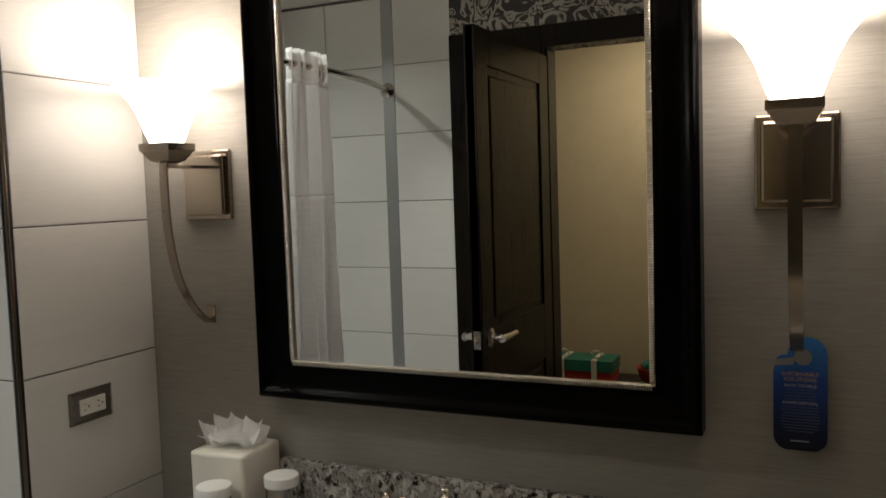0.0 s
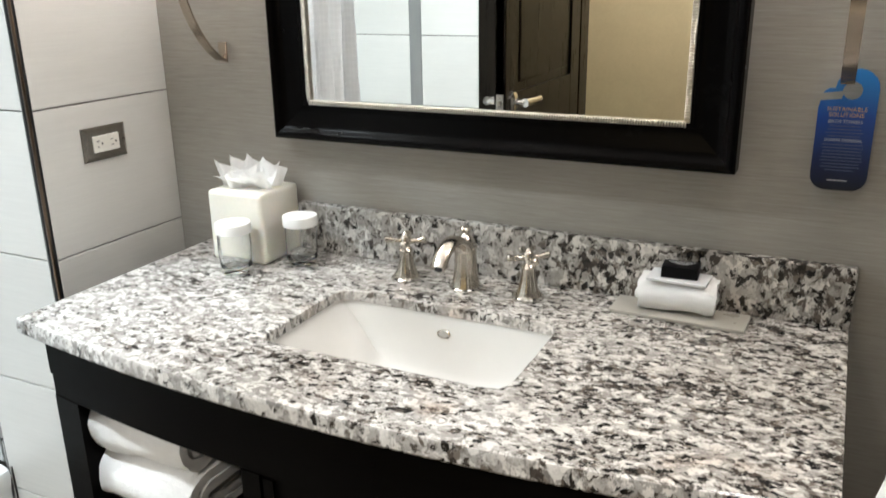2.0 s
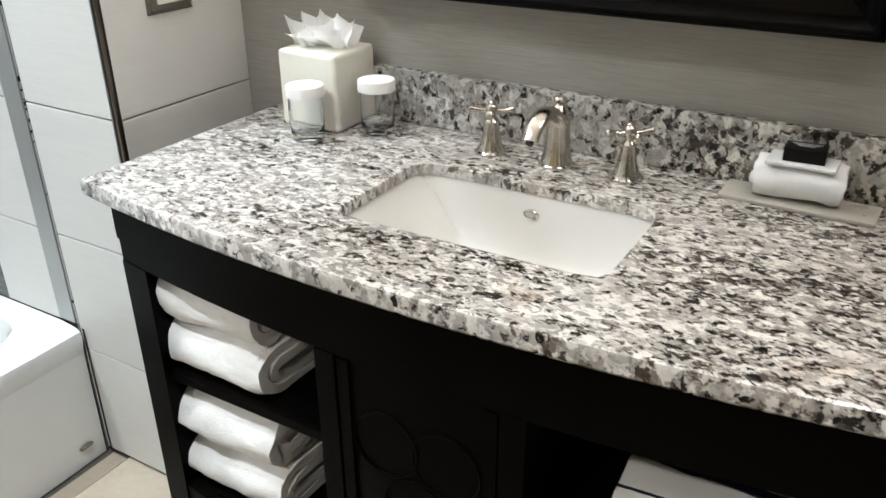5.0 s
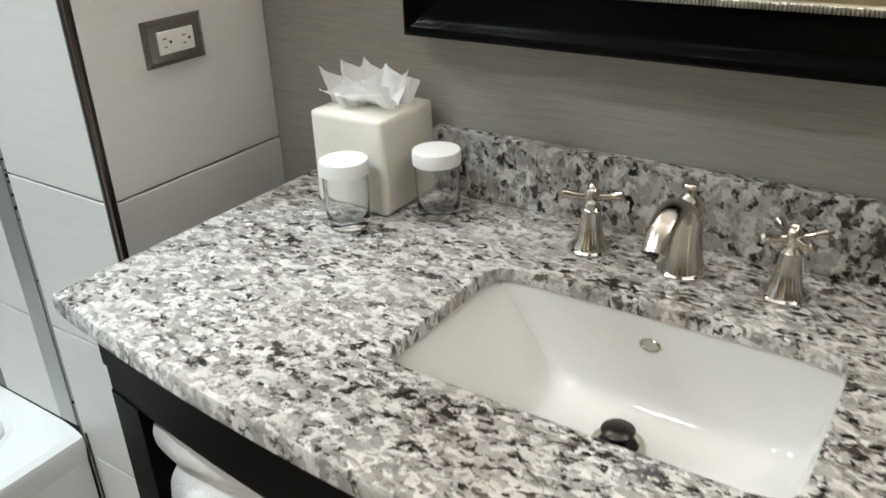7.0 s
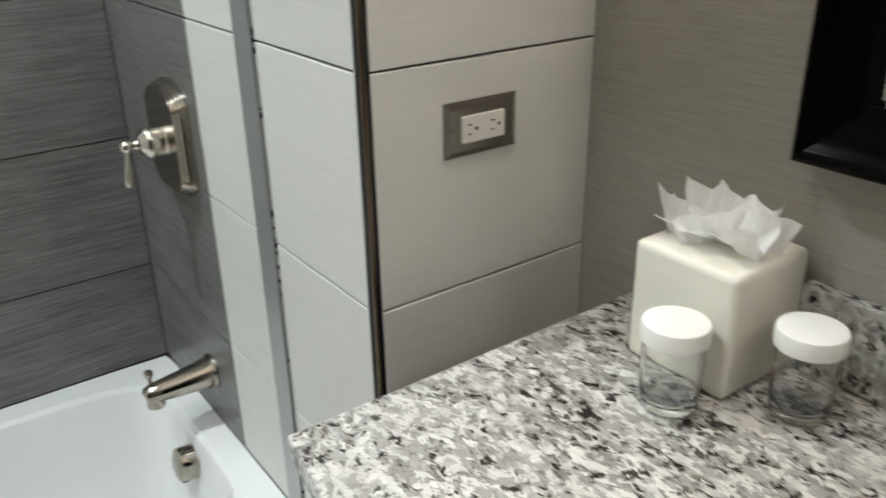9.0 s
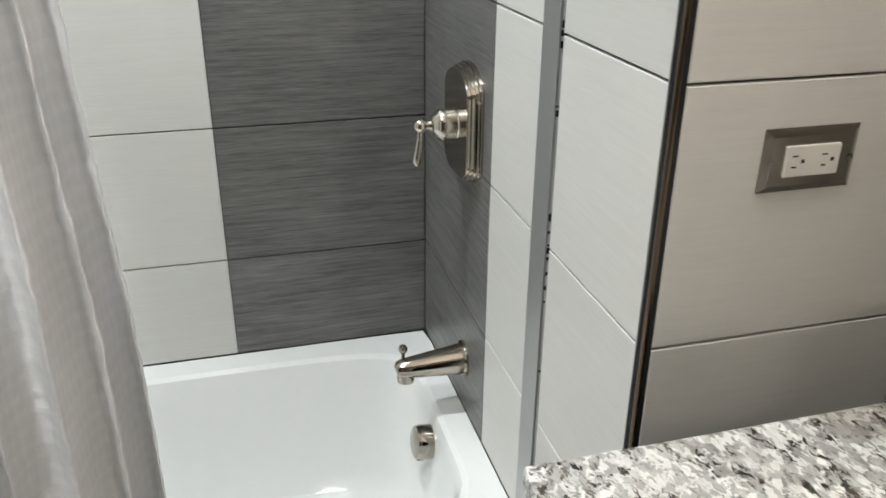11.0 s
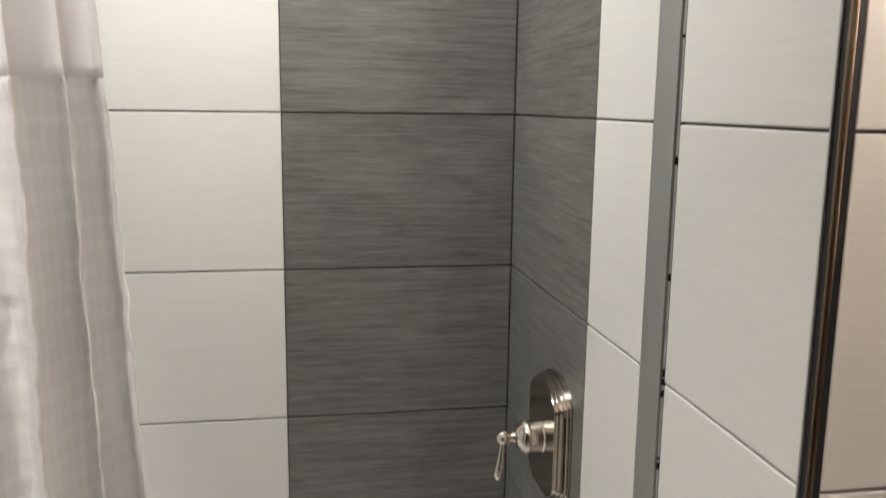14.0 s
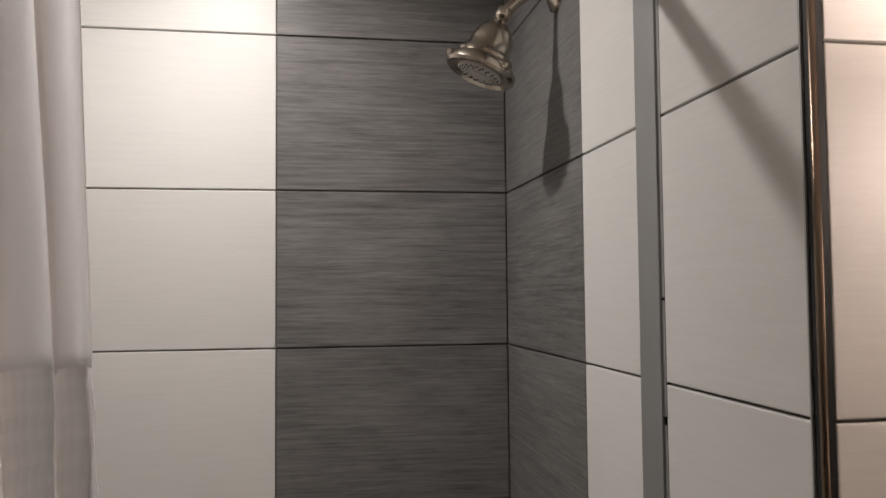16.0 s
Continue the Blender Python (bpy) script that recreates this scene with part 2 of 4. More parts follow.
    col = n.mix(fleck, col, n.ramp(chip, [(0.0, (0.010, 0.009, 0.008)), (0.50, (0.030, 0.026, 0.023)), (0.80, (0.09, 0.076, 0.065)), (1.0, (0.20, 0.175, 0.15))]))
    rust = n.ramp(n.noise(n.coords, 5.5, 4), [(0.0, 0.0), (0.62, 0.0), (0.72, 0.7), (1.0, 0.7)])
    col = n.mix(rust, col, n.mix(1.0, col, (0.80, 0.69, 0.61), "MULTIPLY"))
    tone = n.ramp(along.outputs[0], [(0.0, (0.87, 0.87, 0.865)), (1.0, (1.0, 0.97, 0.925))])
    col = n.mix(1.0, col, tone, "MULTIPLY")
    return n.done(col, n.ramp(small, [(0.0, 0.10), (1.0, 0.22)]), **{"Specular IOR Level": 0.5})


M["granite"] = granite()


def floor_tile():
    n = Nodes("floor_tile")
    random_shift(n)
    f = n.noise(n.scaled((1, 1, 1)), 6, 6, 0.6)
    g = n.noise(n.scaled((1, 1, 1)), 60, 3)
    f = n.mix(0.3, f, g)
    n.bump(f, 0.1)
    return n.done(n.ramp(f, [(0.3, (0.44, 0.37, 0.28)), (0.7, (0.58, 0.51, 0.41))]), 0.38)


M["floor_tile"] = floor_tile()


def glass(name, rough=0.0):
    n = Nodes(name)
    return n.done((0.98, 0.99, 0.99), rough, 0.0, **{"Transmission Weight": 1.0, "IOR": 1.45})


M["glass"] = glass("jar_glass")


def looking_glass():
    n = Nodes("looking_glass")
    return n.done((0.90, 0.91, 0.89), 0.0, 1.0)


M["mirror"] = looking_glass()


def glow(name, colour, strength):
    n = Nodes(name)
    return n.done((0.85, 0.83, 0.80), 0.35, **{"Emission Color": colour, "Emission Strength": strength})


M["shade"] = glow("lit_opal_glass", (1.0, 0.90, 0.81), 27.0)
M["diffuser"] = glow("lit_lens", (0.98, 1.0, 0.97), 12.0)


def damask():
    n = Nodes("damask_wallpaper")
    v = n.scaled((1, 1, 1))
    w = n.add("ShaderNodeTexNoise", Scale=9.0, Detail=1.0, Distortion=2.2)
    n.link(v, w.inputs["Vector"])
    band = n.ramp(w.outputs["Fac"], [(0.0, 0.0), (0.42, 0.0), (0.45, 1.0), (0.52, 1.0), (0.55, 0.0), (0.60, 0.0), (0.63, 1.0), (1.0, 1.0)])
    return n.done(n.mix(band, (0.035, 0.032, 0.030), (0.36, 0.34, 0.30)), 0.6)


M["damask"] = damask()


def curtain_cloth(name, colour, clear, weave, check=0.0):
    """Cloth that lets light through; check: how strong its woven squares show."""
    n = Nodes(name)
    wave = n.mix(0.30, n.noise(n.scaled((1, 1, 0.8)), 42, 3, 0.5), n.noise(n.coords, 300, 2))
    col = n.ramp(n.noise(n.coords, 7, 4), [(0.3, tuple(c * 0.95 for c in colour)), (0.7, colour)])
    if check:
        lines = []
        for axis, pitch in (("Z", 1 / 0.023), ("X", 1 / 0.014)):
            w = n.add("ShaderNodeTexWave", Scale=pitch * 0.314, Distortion=1.6, Detail=2.0)
            w.inputs["Detail Scale"].default_value = 0.6
            w.bands_direction = axis
            n.link(n.coords, w.inputs["Vector"])
            lines.append(n.ramp(w.outputs["Fac"], [(0.45, 0.0), (0.80, 1.0)]))
        grid = n.mix(0.50, lines[0], lines[1])
        wave = n.mix(0.36, wave, grid)
        col = n.mix(check, col, n.mix(1.0, col, n.ramp(grid, [(0.0, 0.80), (1.0, 1.0)]), "MULTIPLY"))
    n.bump(wave, weave, 0.012)
    mat = n.done(col, 0.85)
    soft = n.add("ShaderNodeBsdfTranslucent", Color=(*colour, 1))
    mixer = n.add("ShaderNodeMixShader", Fac=clear)
    out = n.tree.nodes["Material Output"]
    n.link(n.shader.outputs[0], mixer.inputs[1])
    n.link(soft.outputs[0], mixer.inputs[2])
    n.link(mixer.outputs[0], out.inputs["Surface"])
    return mat


M["curtain"] = curtain_cloth("curtain_weave", (0.95, 0.945, 0.945), 0.22, 0.24, 0.35)
M["tissue"] = curtain_cloth("tissue_paper", (0.99, 0.99, 0.985), 0.36, 0.03)
M["voile"] = curtain_cloth("curtain_voile", (0.92, 0.91, 0.91), 0.62, 0.12)


def tag_blue():
    n = Nodes("blue_card")
    sep = n.add("ShaderNodeSeparateXYZ")
    n.link(n.coords, sep.inputs[0])
    up = n.add("ShaderNodeMapRange")
    up.inputs["From Min"].default_value, up.inputs["From Max"].default_value = 0.0, 0.188
    n.link(sep.outputs["Z"], up.inputs["Value"])
    col = n.ramp(up.outputs[0], [(0.0, (0.004, 0.006, 0.012)), (0.25, (0.006, 0.016, 0.07)), (0.6, (0.012, 0.055, 0.26)), (1.0, (0.03, 0.22, 0.58))])
    return n.done(col, 0.30)


M["tag"] = tag_blue()


# ---- mesh helpers ----
def finish(bm, name, mat, smooth=False):
    bmesh.ops.recalc_face_normals(bm, faces=bm.faces[:])
    me = bpy.data.meshes.new(name)
    bm.to_mesh(me)
    bm.free()
    me.materials.append(mat)
    if smooth:
        me.shade_smooth()
        me.set_sharp_from_angle(angle=radians(38))
        for p in me.polygons:
            if len(p.vertices) > 4 or (max(abs(c) for c in p.normal) > 0.9995 and p.area > 2e-4):
                p.use_smooth = False
    return me


def part(name, bm, mat, parent=None, label="", smooth=True):
    ob = new(name, finish(bm, name, M[mat], smooth))
    ob.parent = parent
    return tagged(ob, label)


def thing(name, label, category, at=(0, 0, 0), turn=0, group=""):
    ob = new(name)
    ob.empty_display_size = 0.05
    ob.matrix_world = pose(*at, 0, 0, turn)
    return tagged(ob, label, category, group)


def structure(name, bm, mat, label="", smooth=False):
    ob = new(name, finish(bm, name, M[mat], smooth))
    return tagged(ob, label, name.split("_")[0], kind="structure")


def box(bm, x0, y0, z0, x1, y1, z1, bevel=0.0, segments=2):
    got = bmesh.ops.create_cube(bm, size=1.0)["verts"]
    for v in got:
        v.co = Vector(((x0 + x1) / 2 + v.co.x * (x1 - x0), (y0 + y1) / 2 + v.co.y * (y1 - y0), (z0 + z1) / 2 + v.co.z * (z1 - z0)))
    if bevel:
        edges = list({e for v in got for e in v.link_edges})
        bmesh.ops.bevel(bm, geom=edges, offset=bevel, segments=segments, affect="EDGES", profile=0.6)
    return bm


def boxed(*args, **kw):
    return box(bmesh.new(), *args, **kw)


def rings(bm, loops, close=True, cap_start=False, cap_end=False):
    """Bridges loops of equal length."""
    rows = [[bm.verts.new(p) for p in loop] for loop in loops]
    n = len(rows[0])
    for a, b in zip(rows, rows[1:]):
        for i in range(n if close else n - 1):
            j = (i + 1) % n
            bm.faces.new((a[i], a[j], b[j], b[i]))
    if cap_start:
        bm.faces.new(rows[0])
    if cap_end:
        bm.faces.new(list(reversed(rows[-1])))
    return bm


def lathe(profile, m=None, segments=40, square=0.0, caps=True, ripple=(0, 0.0)):
    """Turns (radius, height) pairs round z; square: towards a rounded square outline; ripple: flutes and their depth."""
    bm = bmesh.new()
    loops = []
    for r, z in profile:
        loop = []
        for i in range(segments):
            a = 2 * math.pi * (i + 0.5) / segments
            c, s = math.cos(a), math.sin(a)
            k = 1.0
            if square:
                k = 1.0 / ((abs(c) ** 8 + abs(s) ** 8) ** (1 / 8))
                k = 1 + (k - 1) * square
            if ripple[0]:
                k *= 1 + ripple[1] * math.cos(ripple[0] * a)
            loop.append(Vector((r * k * c, r * k * s, z)))
        loops.append(loop)
    rings(bm, loops, True, caps, caps)
    if m is not None:
        bmesh.ops.transform(bm, matrix=m, verts=bm.verts[:])
    return bm


def tube(points, radius, segments=14, caps=True, flat=1.0, up=Vector((0, 0, 1))):
    """A rod along points; radius may be a list; flat squeezes it across 'up'."""
    bm = bmesh.new()
    pts = [Vector(p) for p in points]
    radii = radius if isinstance(radius, (list, tuple)) else [radius] * len(pts)
    loops = []
    for i, p in enumerate(pts):
        d = (pts[min(i + 1, len(pts) - 1)] - pts[max(i - 1, 0)]).normalized()
        u = up if abs(d.dot(up)) < 0.95 else Vector((1, 0, 0))
        a = d.cross(u).normalized()
        b = a.cross(d).normalized()
        loops.append([p + radii[i] * (math.cos(t) * a + flat * math.sin(t) * b) for t in (2 * math.pi * k / segments for k in range(segments))])
    return rings(bm, loops, True, caps, caps)


def strap(points, width, thick, axis=Vector((1, 0, 0))):
    """A flat bar that bends in the plane across axis."""
    bm = bmesh.new()
    pts = [Vector(p) for p in points]
    loops = []
    for i, p in enumerate(pts):
        d = (pts[min(i + 1, len(pts) - 1)] - pts[max(i - 1, 0)]).normalized()
        nrm = axis.cross(d).normalized()
        w, t = axis * width / 2, nrm * thick / 2
        loops.append([p - w - t, p + w - t, p + w + t, p - w + t])
    return rings(bm, loops, True, True, True)


def curve(points, steps=24):
    """Points along a smooth line through the given ones."""
    pts = [Vector(p) for p in points]
    pts = [2 * pts[0] - pts[1]] + pts + [2 * pts[-1] - pts[-2]]
    out = []
    for i in range(1, len(pts) - 2):
        p0, p1, p2, p3 = pts[i - 1 : i + 3]
        for k in range(steps):
            t = k / steps
            out.append(0.5 * ((2 * p1) + (p2 - p0) * t + (2 * p0 - 5 * p1 + 4 * p2 - p3) * t * t + (3 * p1 - p0 - 3 * p2 + p3) * t**3))
    return out + [pts[-2]]


def panel(outline, depth, bevel=0.0):
    """A plate from an outline of (x, z) pairs in the plane y = 0, depth towards -y, its front edge rounded."""
    bm = bmesh.new()
    c = Vector((sum(p[0] for p in outline) / len(outline), 0, sum(p[1] for p in outline) / len(outline)))
    flat = [Vector((x, 0, z)) for x, z in outline]

    def inset(d, y):
        out = []
        for i, p in enumerate(flat):
            a, b = flat[i - 1], flat[(i + 1) % len(flat)]
            t = (b - a).normalized()
            nrm = Vector((t.z, 0, -t.x))
            if nrm.dot(p - c) < 0:
                nrm = -nrm
            out.append(p - nrm * d + Vector((0, y, 0)))
        return out

    loops = [inset(0, 0), inset(0, -depth + bevel)]
    if bevel:
        loops += [inset(bevel * 0.3, -depth + bevel * 0.3), inset(bevel, -depth)]
    return rings(bm, loops, True, True, True)


def rounded(w, h, r, cx=0.0, cz=0.0, steps=6):
    out = []
    for sx, sz, a0 in ((1, 1, 0), (-1, 1, 90), (-1, -1, 180), (1, -1, 270)):
        for k in range(steps + 1):
            a = radians(a0 + 90 * k / steps)
            out.append((cx + sx * (w / 2 - r) + r * math.cos(a), cz + sz * (h / 2 - r) + r * math.sin(a)))
    return out


def writing(name, text, size, mat, parent, m, spacing=1.0):
    font = bpy.data.curves.new(name, "FONT")
    font.body, font.size, font.align_x, font.extrude, font.space_character = text, size, "CENTER", 0.0003, spacing
    tmp = new("tmp", font)
    me = bpy.data.meshes.new_from_object(tmp.evaluated_get(bpy.context.evaluated_depsgraph_get()))
    bpy.data.objects.remove(tmp)
    me.name = name
    me.materials.clear()
    me.materials.append(M[mat])
    ob = new(name, me)
    ob.parent = parent
    ob.matrix_basis = m
    return ob


# ---- structure ----
T = 0.009               # tile thickness
structure("floor", boxed(WEST_X - 0.1, HALL_Y - 0.1, -0.10, EAST_X + 0.1, WALL_N + 0.1, -0.006), "grout", "beige ceramic tile floor with dark joints")
floor = bpy.data.objects["floor"]
structure("wall_north", boxed(SIDE_X - 0.02, WALL_N, -0.006, EAST_X + 0.1, WALL_N + 0.1, CEIL_Z), "wallpaper", "grey grasscloth wallpaper behind the vanity")
structure("wall_wing", boxed(WEST_X - 0.1, END_Y + T - 0.003, -0.006, SIDE_X - T + 0.003, WALL_N + 0.1, CEIL_Z), "grout", "tiled wall between the tub and the vanity niche")
structure("wall_west", boxed(WEST_X - 0.1, SOUTH_Y - 0.1, -0.006, WEST_X - T + 0.003, END_Y + T - 0.003, CEIL_Z), "grout", "tiled long wall of the tub, white with a charcoal corner")
# never in view; dark damask added here to keep bounce off the counter's end
structure("wall_east", boxed(EAST_X, SOUTH_Y - 0.1, -0.006, EAST_X + 0.1, WALL_N, CEIL_Z), "damask", "unseen closing wall, made dark to cut bounced light")
DOOR_X0, DOOR_X1, DOOR_H = -0.862, -0.06, 2.115
TILE_END = -1.295
structure("wall_south", boxed(WEST_X - T + 0.003, SOUTH_Y - 0.1, -0.006, TILE_END, SOUTH_Y - T + 0.003, CEIL_Z), "grout", "tiled wall at the foot of the tub")
structure("wall_doorway_side", boxed(TILE_END, SOUTH_Y - 0.1, -0.006, DOOR_X0 - 0.02, SOUTH_Y, CEIL_Z), "damask", "unseen closing wall, made dark to cut bounced light beside the doorway")
structure("wall_doorway_head", boxed(DOOR_X0 - 0.02, SOUTH_Y - 0.1, DOOR_H, DOOR_X1 + 0.02, SOUTH_Y, CEIL_Z), "damask", "unseen closing wall, made dark to cut bounced light above the doorway")
structure("wall_doorway_east", boxed(DOOR_X1 + 0.02, SOUTH_Y - 0.1, -0.006, EAST_X, SOUTH_Y, CEIL_Z), "damask", "unseen closing wall, made dark to cut bounced light beside the doorway")
structure("ceiling", boxed(WEST_X - 0.1, HALL_Y - 0.1, CEIL_Z, EAST_X + 0.1, WALL_N + 0.1, CEIL_Z + 0.1), "ceiling", "plain off-white ceiling")
structure("wall_hall", boxed(WEST_X - 0.1, HALL_Y - 0.1, -0.006, EAST_X + 0.1, HALL_Y, CEIL_Z), "tan_wall", "tan painted wall of the room beyond the doorway")
structure("wall_hall_west", boxed(WEST_X - 0.1, HALL_Y, -0.006, WEST_X, SOUTH_Y - 0.1, CEIL_Z), "tan_wall", "tan painted wall")
structure("wall_hall_east", boxed(EAST_X, HALL_Y, -0.006, EAST_X + 0.1, SOUTH_Y - 0.1, CEIL_Z), "tan_wall", "tan painted wall")
structure("carpet", boxed(WEST_X, HALL_Y, -0.006, EAST_X, SOUTH_Y - 0.1, 0.004), "carpet", "dark carpet beyond the doorway")


def trim(name, bm, mat, label):
    return structure(name, bm, mat, label)


# doorway casing, dark wood
trim("trim_casing_west", boxed(TILE_END + 0.002, SOUTH_Y, 0, DOOR_X0 - 0.02, SOUTH_Y + 0.022, DOOR_H + 0.09, bevel=0.004), "door_wood", "wide dark wood casing of the doorway")
trim("trim_casing_east", boxed(DOOR_X1 + 0.02, SOUTH_Y, 0, DOOR_X1 + 0.11, SOUTH_Y + 0.022, DOOR_H + 0.09, bevel=0.004), "door_wood", "dark wood casing of the doorway")
trim("trim_casing_head", boxed(DOOR_X0 - 0.02, SOUTH_Y, DOOR_H, DOOR_X1 + 0.02, SOUTH_Y + 0.022, DOOR_H + 0.09, bevel=0.004), "door_wood", "dark wood head of the doorway")
trim("trim_jamb_west", boxed(DOOR_X0 - 0.02, SOUTH_Y - 0.1, 0, DOOR_X0, SOUTH_Y, DOOR_H), "door_wood", "dark wood door jamb")
trim("trim_jamb_east", boxed(DOOR_X1, SOUTH_Y - 0.1, 0, DOOR_X1 + 0.02, SOUTH_Y, DOOR_H), "door_wood", "dark wood door jamb")
# corner trim of the niche: a rounded bronze bead between two dark grooves
bm = boxed(SIDE_X - 0.0160, END_Y + 0.0010, 0, SIDE_X - 0.0045, END_Y + 0.0104, CEIL_Z)
box(bm, SIDE_X - 0.0125, END_Y + 0.0045, 0, SIDE_X - 0.0010, END_Y + 0.0104, CEIL_Z)
trim("trim_groove", bm, "black", "dark joint beside the bronze corner bead")
trim("trim_corner", lathe([(0.0042, 0.0), (0.0042, CEIL_Z)], pose(SIDE_X - 0.0052, END_Y + 0.0044, 0), 24), "trim_bronze", "rounded bronze bead on the tiled corner").data.shade_smooth()
bm = boxed(SIDE_X - 0.0164, END_Y - 0.0012, 0, SIDE_X - 0.0140, END_Y + 0.0040, CEIL_Z, bevel=0.0006)
trim("trim_edge", bm, "steel", "thin pale metal edge beside the corner bead")
# brushed strip in line with the rim of the tub, one at each end
STRIP0, STRIP1 = -1.629, -1.571
trim("trim_strip_north", boxed(STRIP0 + 0.001, END_Y - 0.0015, 0.372, STRIP1, END_Y + T - 0.004, CEIL_Z, bevel=0.001), "steel", "brushed metal strip between the wall tiles")
trim("trim_strip_south", boxed(STRIP0 + 0.001, SOUTH_Y - T + 0.004, 0.372, STRIP1, SOUTH_Y + 0.0015, CEIL_Z, bevel=0.001), "steel", "brushed metal strip between the wall tiles")
trim("trim_gap", boxed(STRIP1 + 0.0082, END_Y + 0.0010, 0.0, STRIP1 + 0.0108, END_Y + T - 0.004, CEIL_Z), "caulk", "dark open joint beside the metal strip")
bm = boxed(STRIP1 + 0.0005, END_Y + 0.0015, 0.0, STRIP1 + 0.0080, END_Y + T - 0.004, CEIL_Z)
trim("trim_caulk_north", bm, "steel", "narrow grey bead beside the metal strip")
rnd = random.Random(7)
bm = bmesh.new()
for z in (0.43, 0.70, 0.82, 0.84, 0.865, 0.89, 0.90, 0.912, 0.93, 0.95, 1.10, 1.112, 1.19, 1.205, 1.215, 1.33, 1.462, 1.60):
    h = rnd.uniform(0.002, 0.012)
    x = STRIP1 + rnd.uniform(0.005, 0.009)
    box(bm, x, END_Y - 0.0022, z, x + rnd.uniform(0.0014, 0.0030), END_Y + 0.003, z + h, bevel=0.0006)
trim("trim_stain", bm, "mould", "dark flecks of mould along the metal strip")

# ---- ceiling lights ----
def downlight(x, y, label):
    d = thing("ceiling_light", label, "ceiling light", (x, y, CEIL_Z))
    part("ring", lathe([(0.062, 0.0), (0.085, 0.0), (0.088, -0.006), (0.080, -0.010), (0.062, -0.006)], caps=False), "ceiling", d, "white trim ring")
    part("lens", lathe([(0.060, -0.001), (0.060, -0.004), (0.03, -0.005)]), "diffuser", d, "lit frosted lens")
    return d


downlight(*SHOWER_LIGHT, "round recessed downlight in the ceiling above the tub")
downlight(*ROOM_LIGHT, "round recessed downlight in the bathroom ceiling")
downlight(-0.5, -1.05, "round recessed downlight in the ceiling beyond the doorway")

# ---- tub ----
tub = thing("bathtub", "white enamel alcove bathtub with a flat apron", "bathtub", (0, 0, 0))
TX0, TX1, TY0, TY1, TZ = WEST_X + 0.001, -1.546, SOUTH_Y + 0.001, END_Y - 0.001, 0.365


def superloop(cx, cy, a, b, z, n, count=72):
    out = []
    for i in range(count):
        t = 2 * math.pi * i / count
        c, s = math.cos(t), math.sin(t)
        k = (abs(c) ** n + abs(s) ** n) ** (-1 / n)
        out.append(Vector((cx + a * k * c, cy + b * k * s, z)))
    return out


ocx, ocy, oa, ob_ = (TX0 + TX1) / 2, (TY0 + TY1) / 2, (TX1 - TX0) / 2, (TY1 - TY0) / 2
icx = -1.925


def rim(back, z):
    """The outer outline, its front set back by that much."""
    return superloop(ocx - back / 2, ocy, oa - back / 2, ob_, z, 90)


loops = [
    rim(0.012, 0.0), rim(0.008, 0.30), rim(0.0, TZ - 0.022), rim(0.004, TZ - 0.008), rim(0.016, TZ),
    superloop(icx, 0.225, 0.296, 0.708, TZ, 8), superloop(icx, 0.225, 0.284, 0.698, TZ - 0.006, 7.5), superloop(icx, 0.225, 0.274, 0.690, TZ - 0.03, 7),
    superloop(icx, 0.235, 0.258, 0.668, 0.22, 6), superloop(icx, 0.25, 0.236, 0.62, 0.10, 5), superloop(icx, 0.26, 0.20, 0.56, 0.06, 4.5), superloop(icx, 0.26, 0.10, 0.40, 0.05, 4),
]
part("shell", rings(bmesh.new(), loops, True, True, True), "tub", tub)
part("apron_oval", panel([(0.020 * math.cos(a), 0.0075 * math.sin(a)) for a in (2 * math.pi * k / 24 for k in range(24))], 0.002, 0.0008), "plate", tub, "small grey oval maker's plate").matrix_basis = pose(-1.5545, 0.925, 0.055, 0, 0, 90)
over = part("overflow_plate", lathe([(0.004, 0.030), (0.026, 0.0295), (0.034, 0.026), (0.0365, 0.018), (0.037, -0.012)]), "valve_nickel", tub, "brushed nickel overflow cover")
over.matrix_basis = pose(-1.942, 0.9030, 0.296, 82, 0, 0)
part("overflow_slot", boxed(-0.014, -0.0385, 0.004, 0.014, -0.030, 0.0200, bevel=0.002), "black", over)
trim("trim_tub_seal", boxed(TX1 - 0.003, END_Y - 0.003, 0, TX1 + 0.0012, END_Y - 0.001, TZ), "caulk", "dark seal between the tub and the tiles")

# ---- tub and shower fittings ----
def arch_plate(k, z0=-0.085):
    out = []
    for i in range(48):
        a = 2 * math.pi * i / 48
        x, z = 0.092 * math.cos(a), 0.092 * math.sin(a)
        out.append((max(-0.067, min(0.067, x)) * k, max(z0, z) * k))
    return out


valve = thing("shower_valve", "brushed nickel shower valve with a stepped arched plate and lever", "shower valve", (-1.949, END_Y, 0.984))
plate = part("escutcheon", panel(arch_plate(1.19), 0.008, 0.002), "valve_nickel", valve)
for k, depth in ((1.155, 0.015), (1.12, 0.022), (1.085, 0.028)):
    part("step", panel(arch_plate(k), depth, 0.002), "valve_nickel", plate)
part("hub", lathe([(0.031, 0.018), (0.031, 0.026), (0.027, 0.030), (0.027, 0.050), (0.029, 0.052), (0.029, 0.056), (0.025, 0.062), (0.019, 0.070), (0.010, 0.073), (0.007, 0.078), (0.007, 0.084)], pose(0, 0, 0, 90)), "nickel", valve)
ball = [(0.0126 * math.sin(math.pi * k / 12), 0.092 - 0.0126 * math.cos(math.pi * k / 12)) for k in range(1, 12)]
part("ball", lathe(ball, pose(0, 0, 0, 90), 20), "nickel", valve)
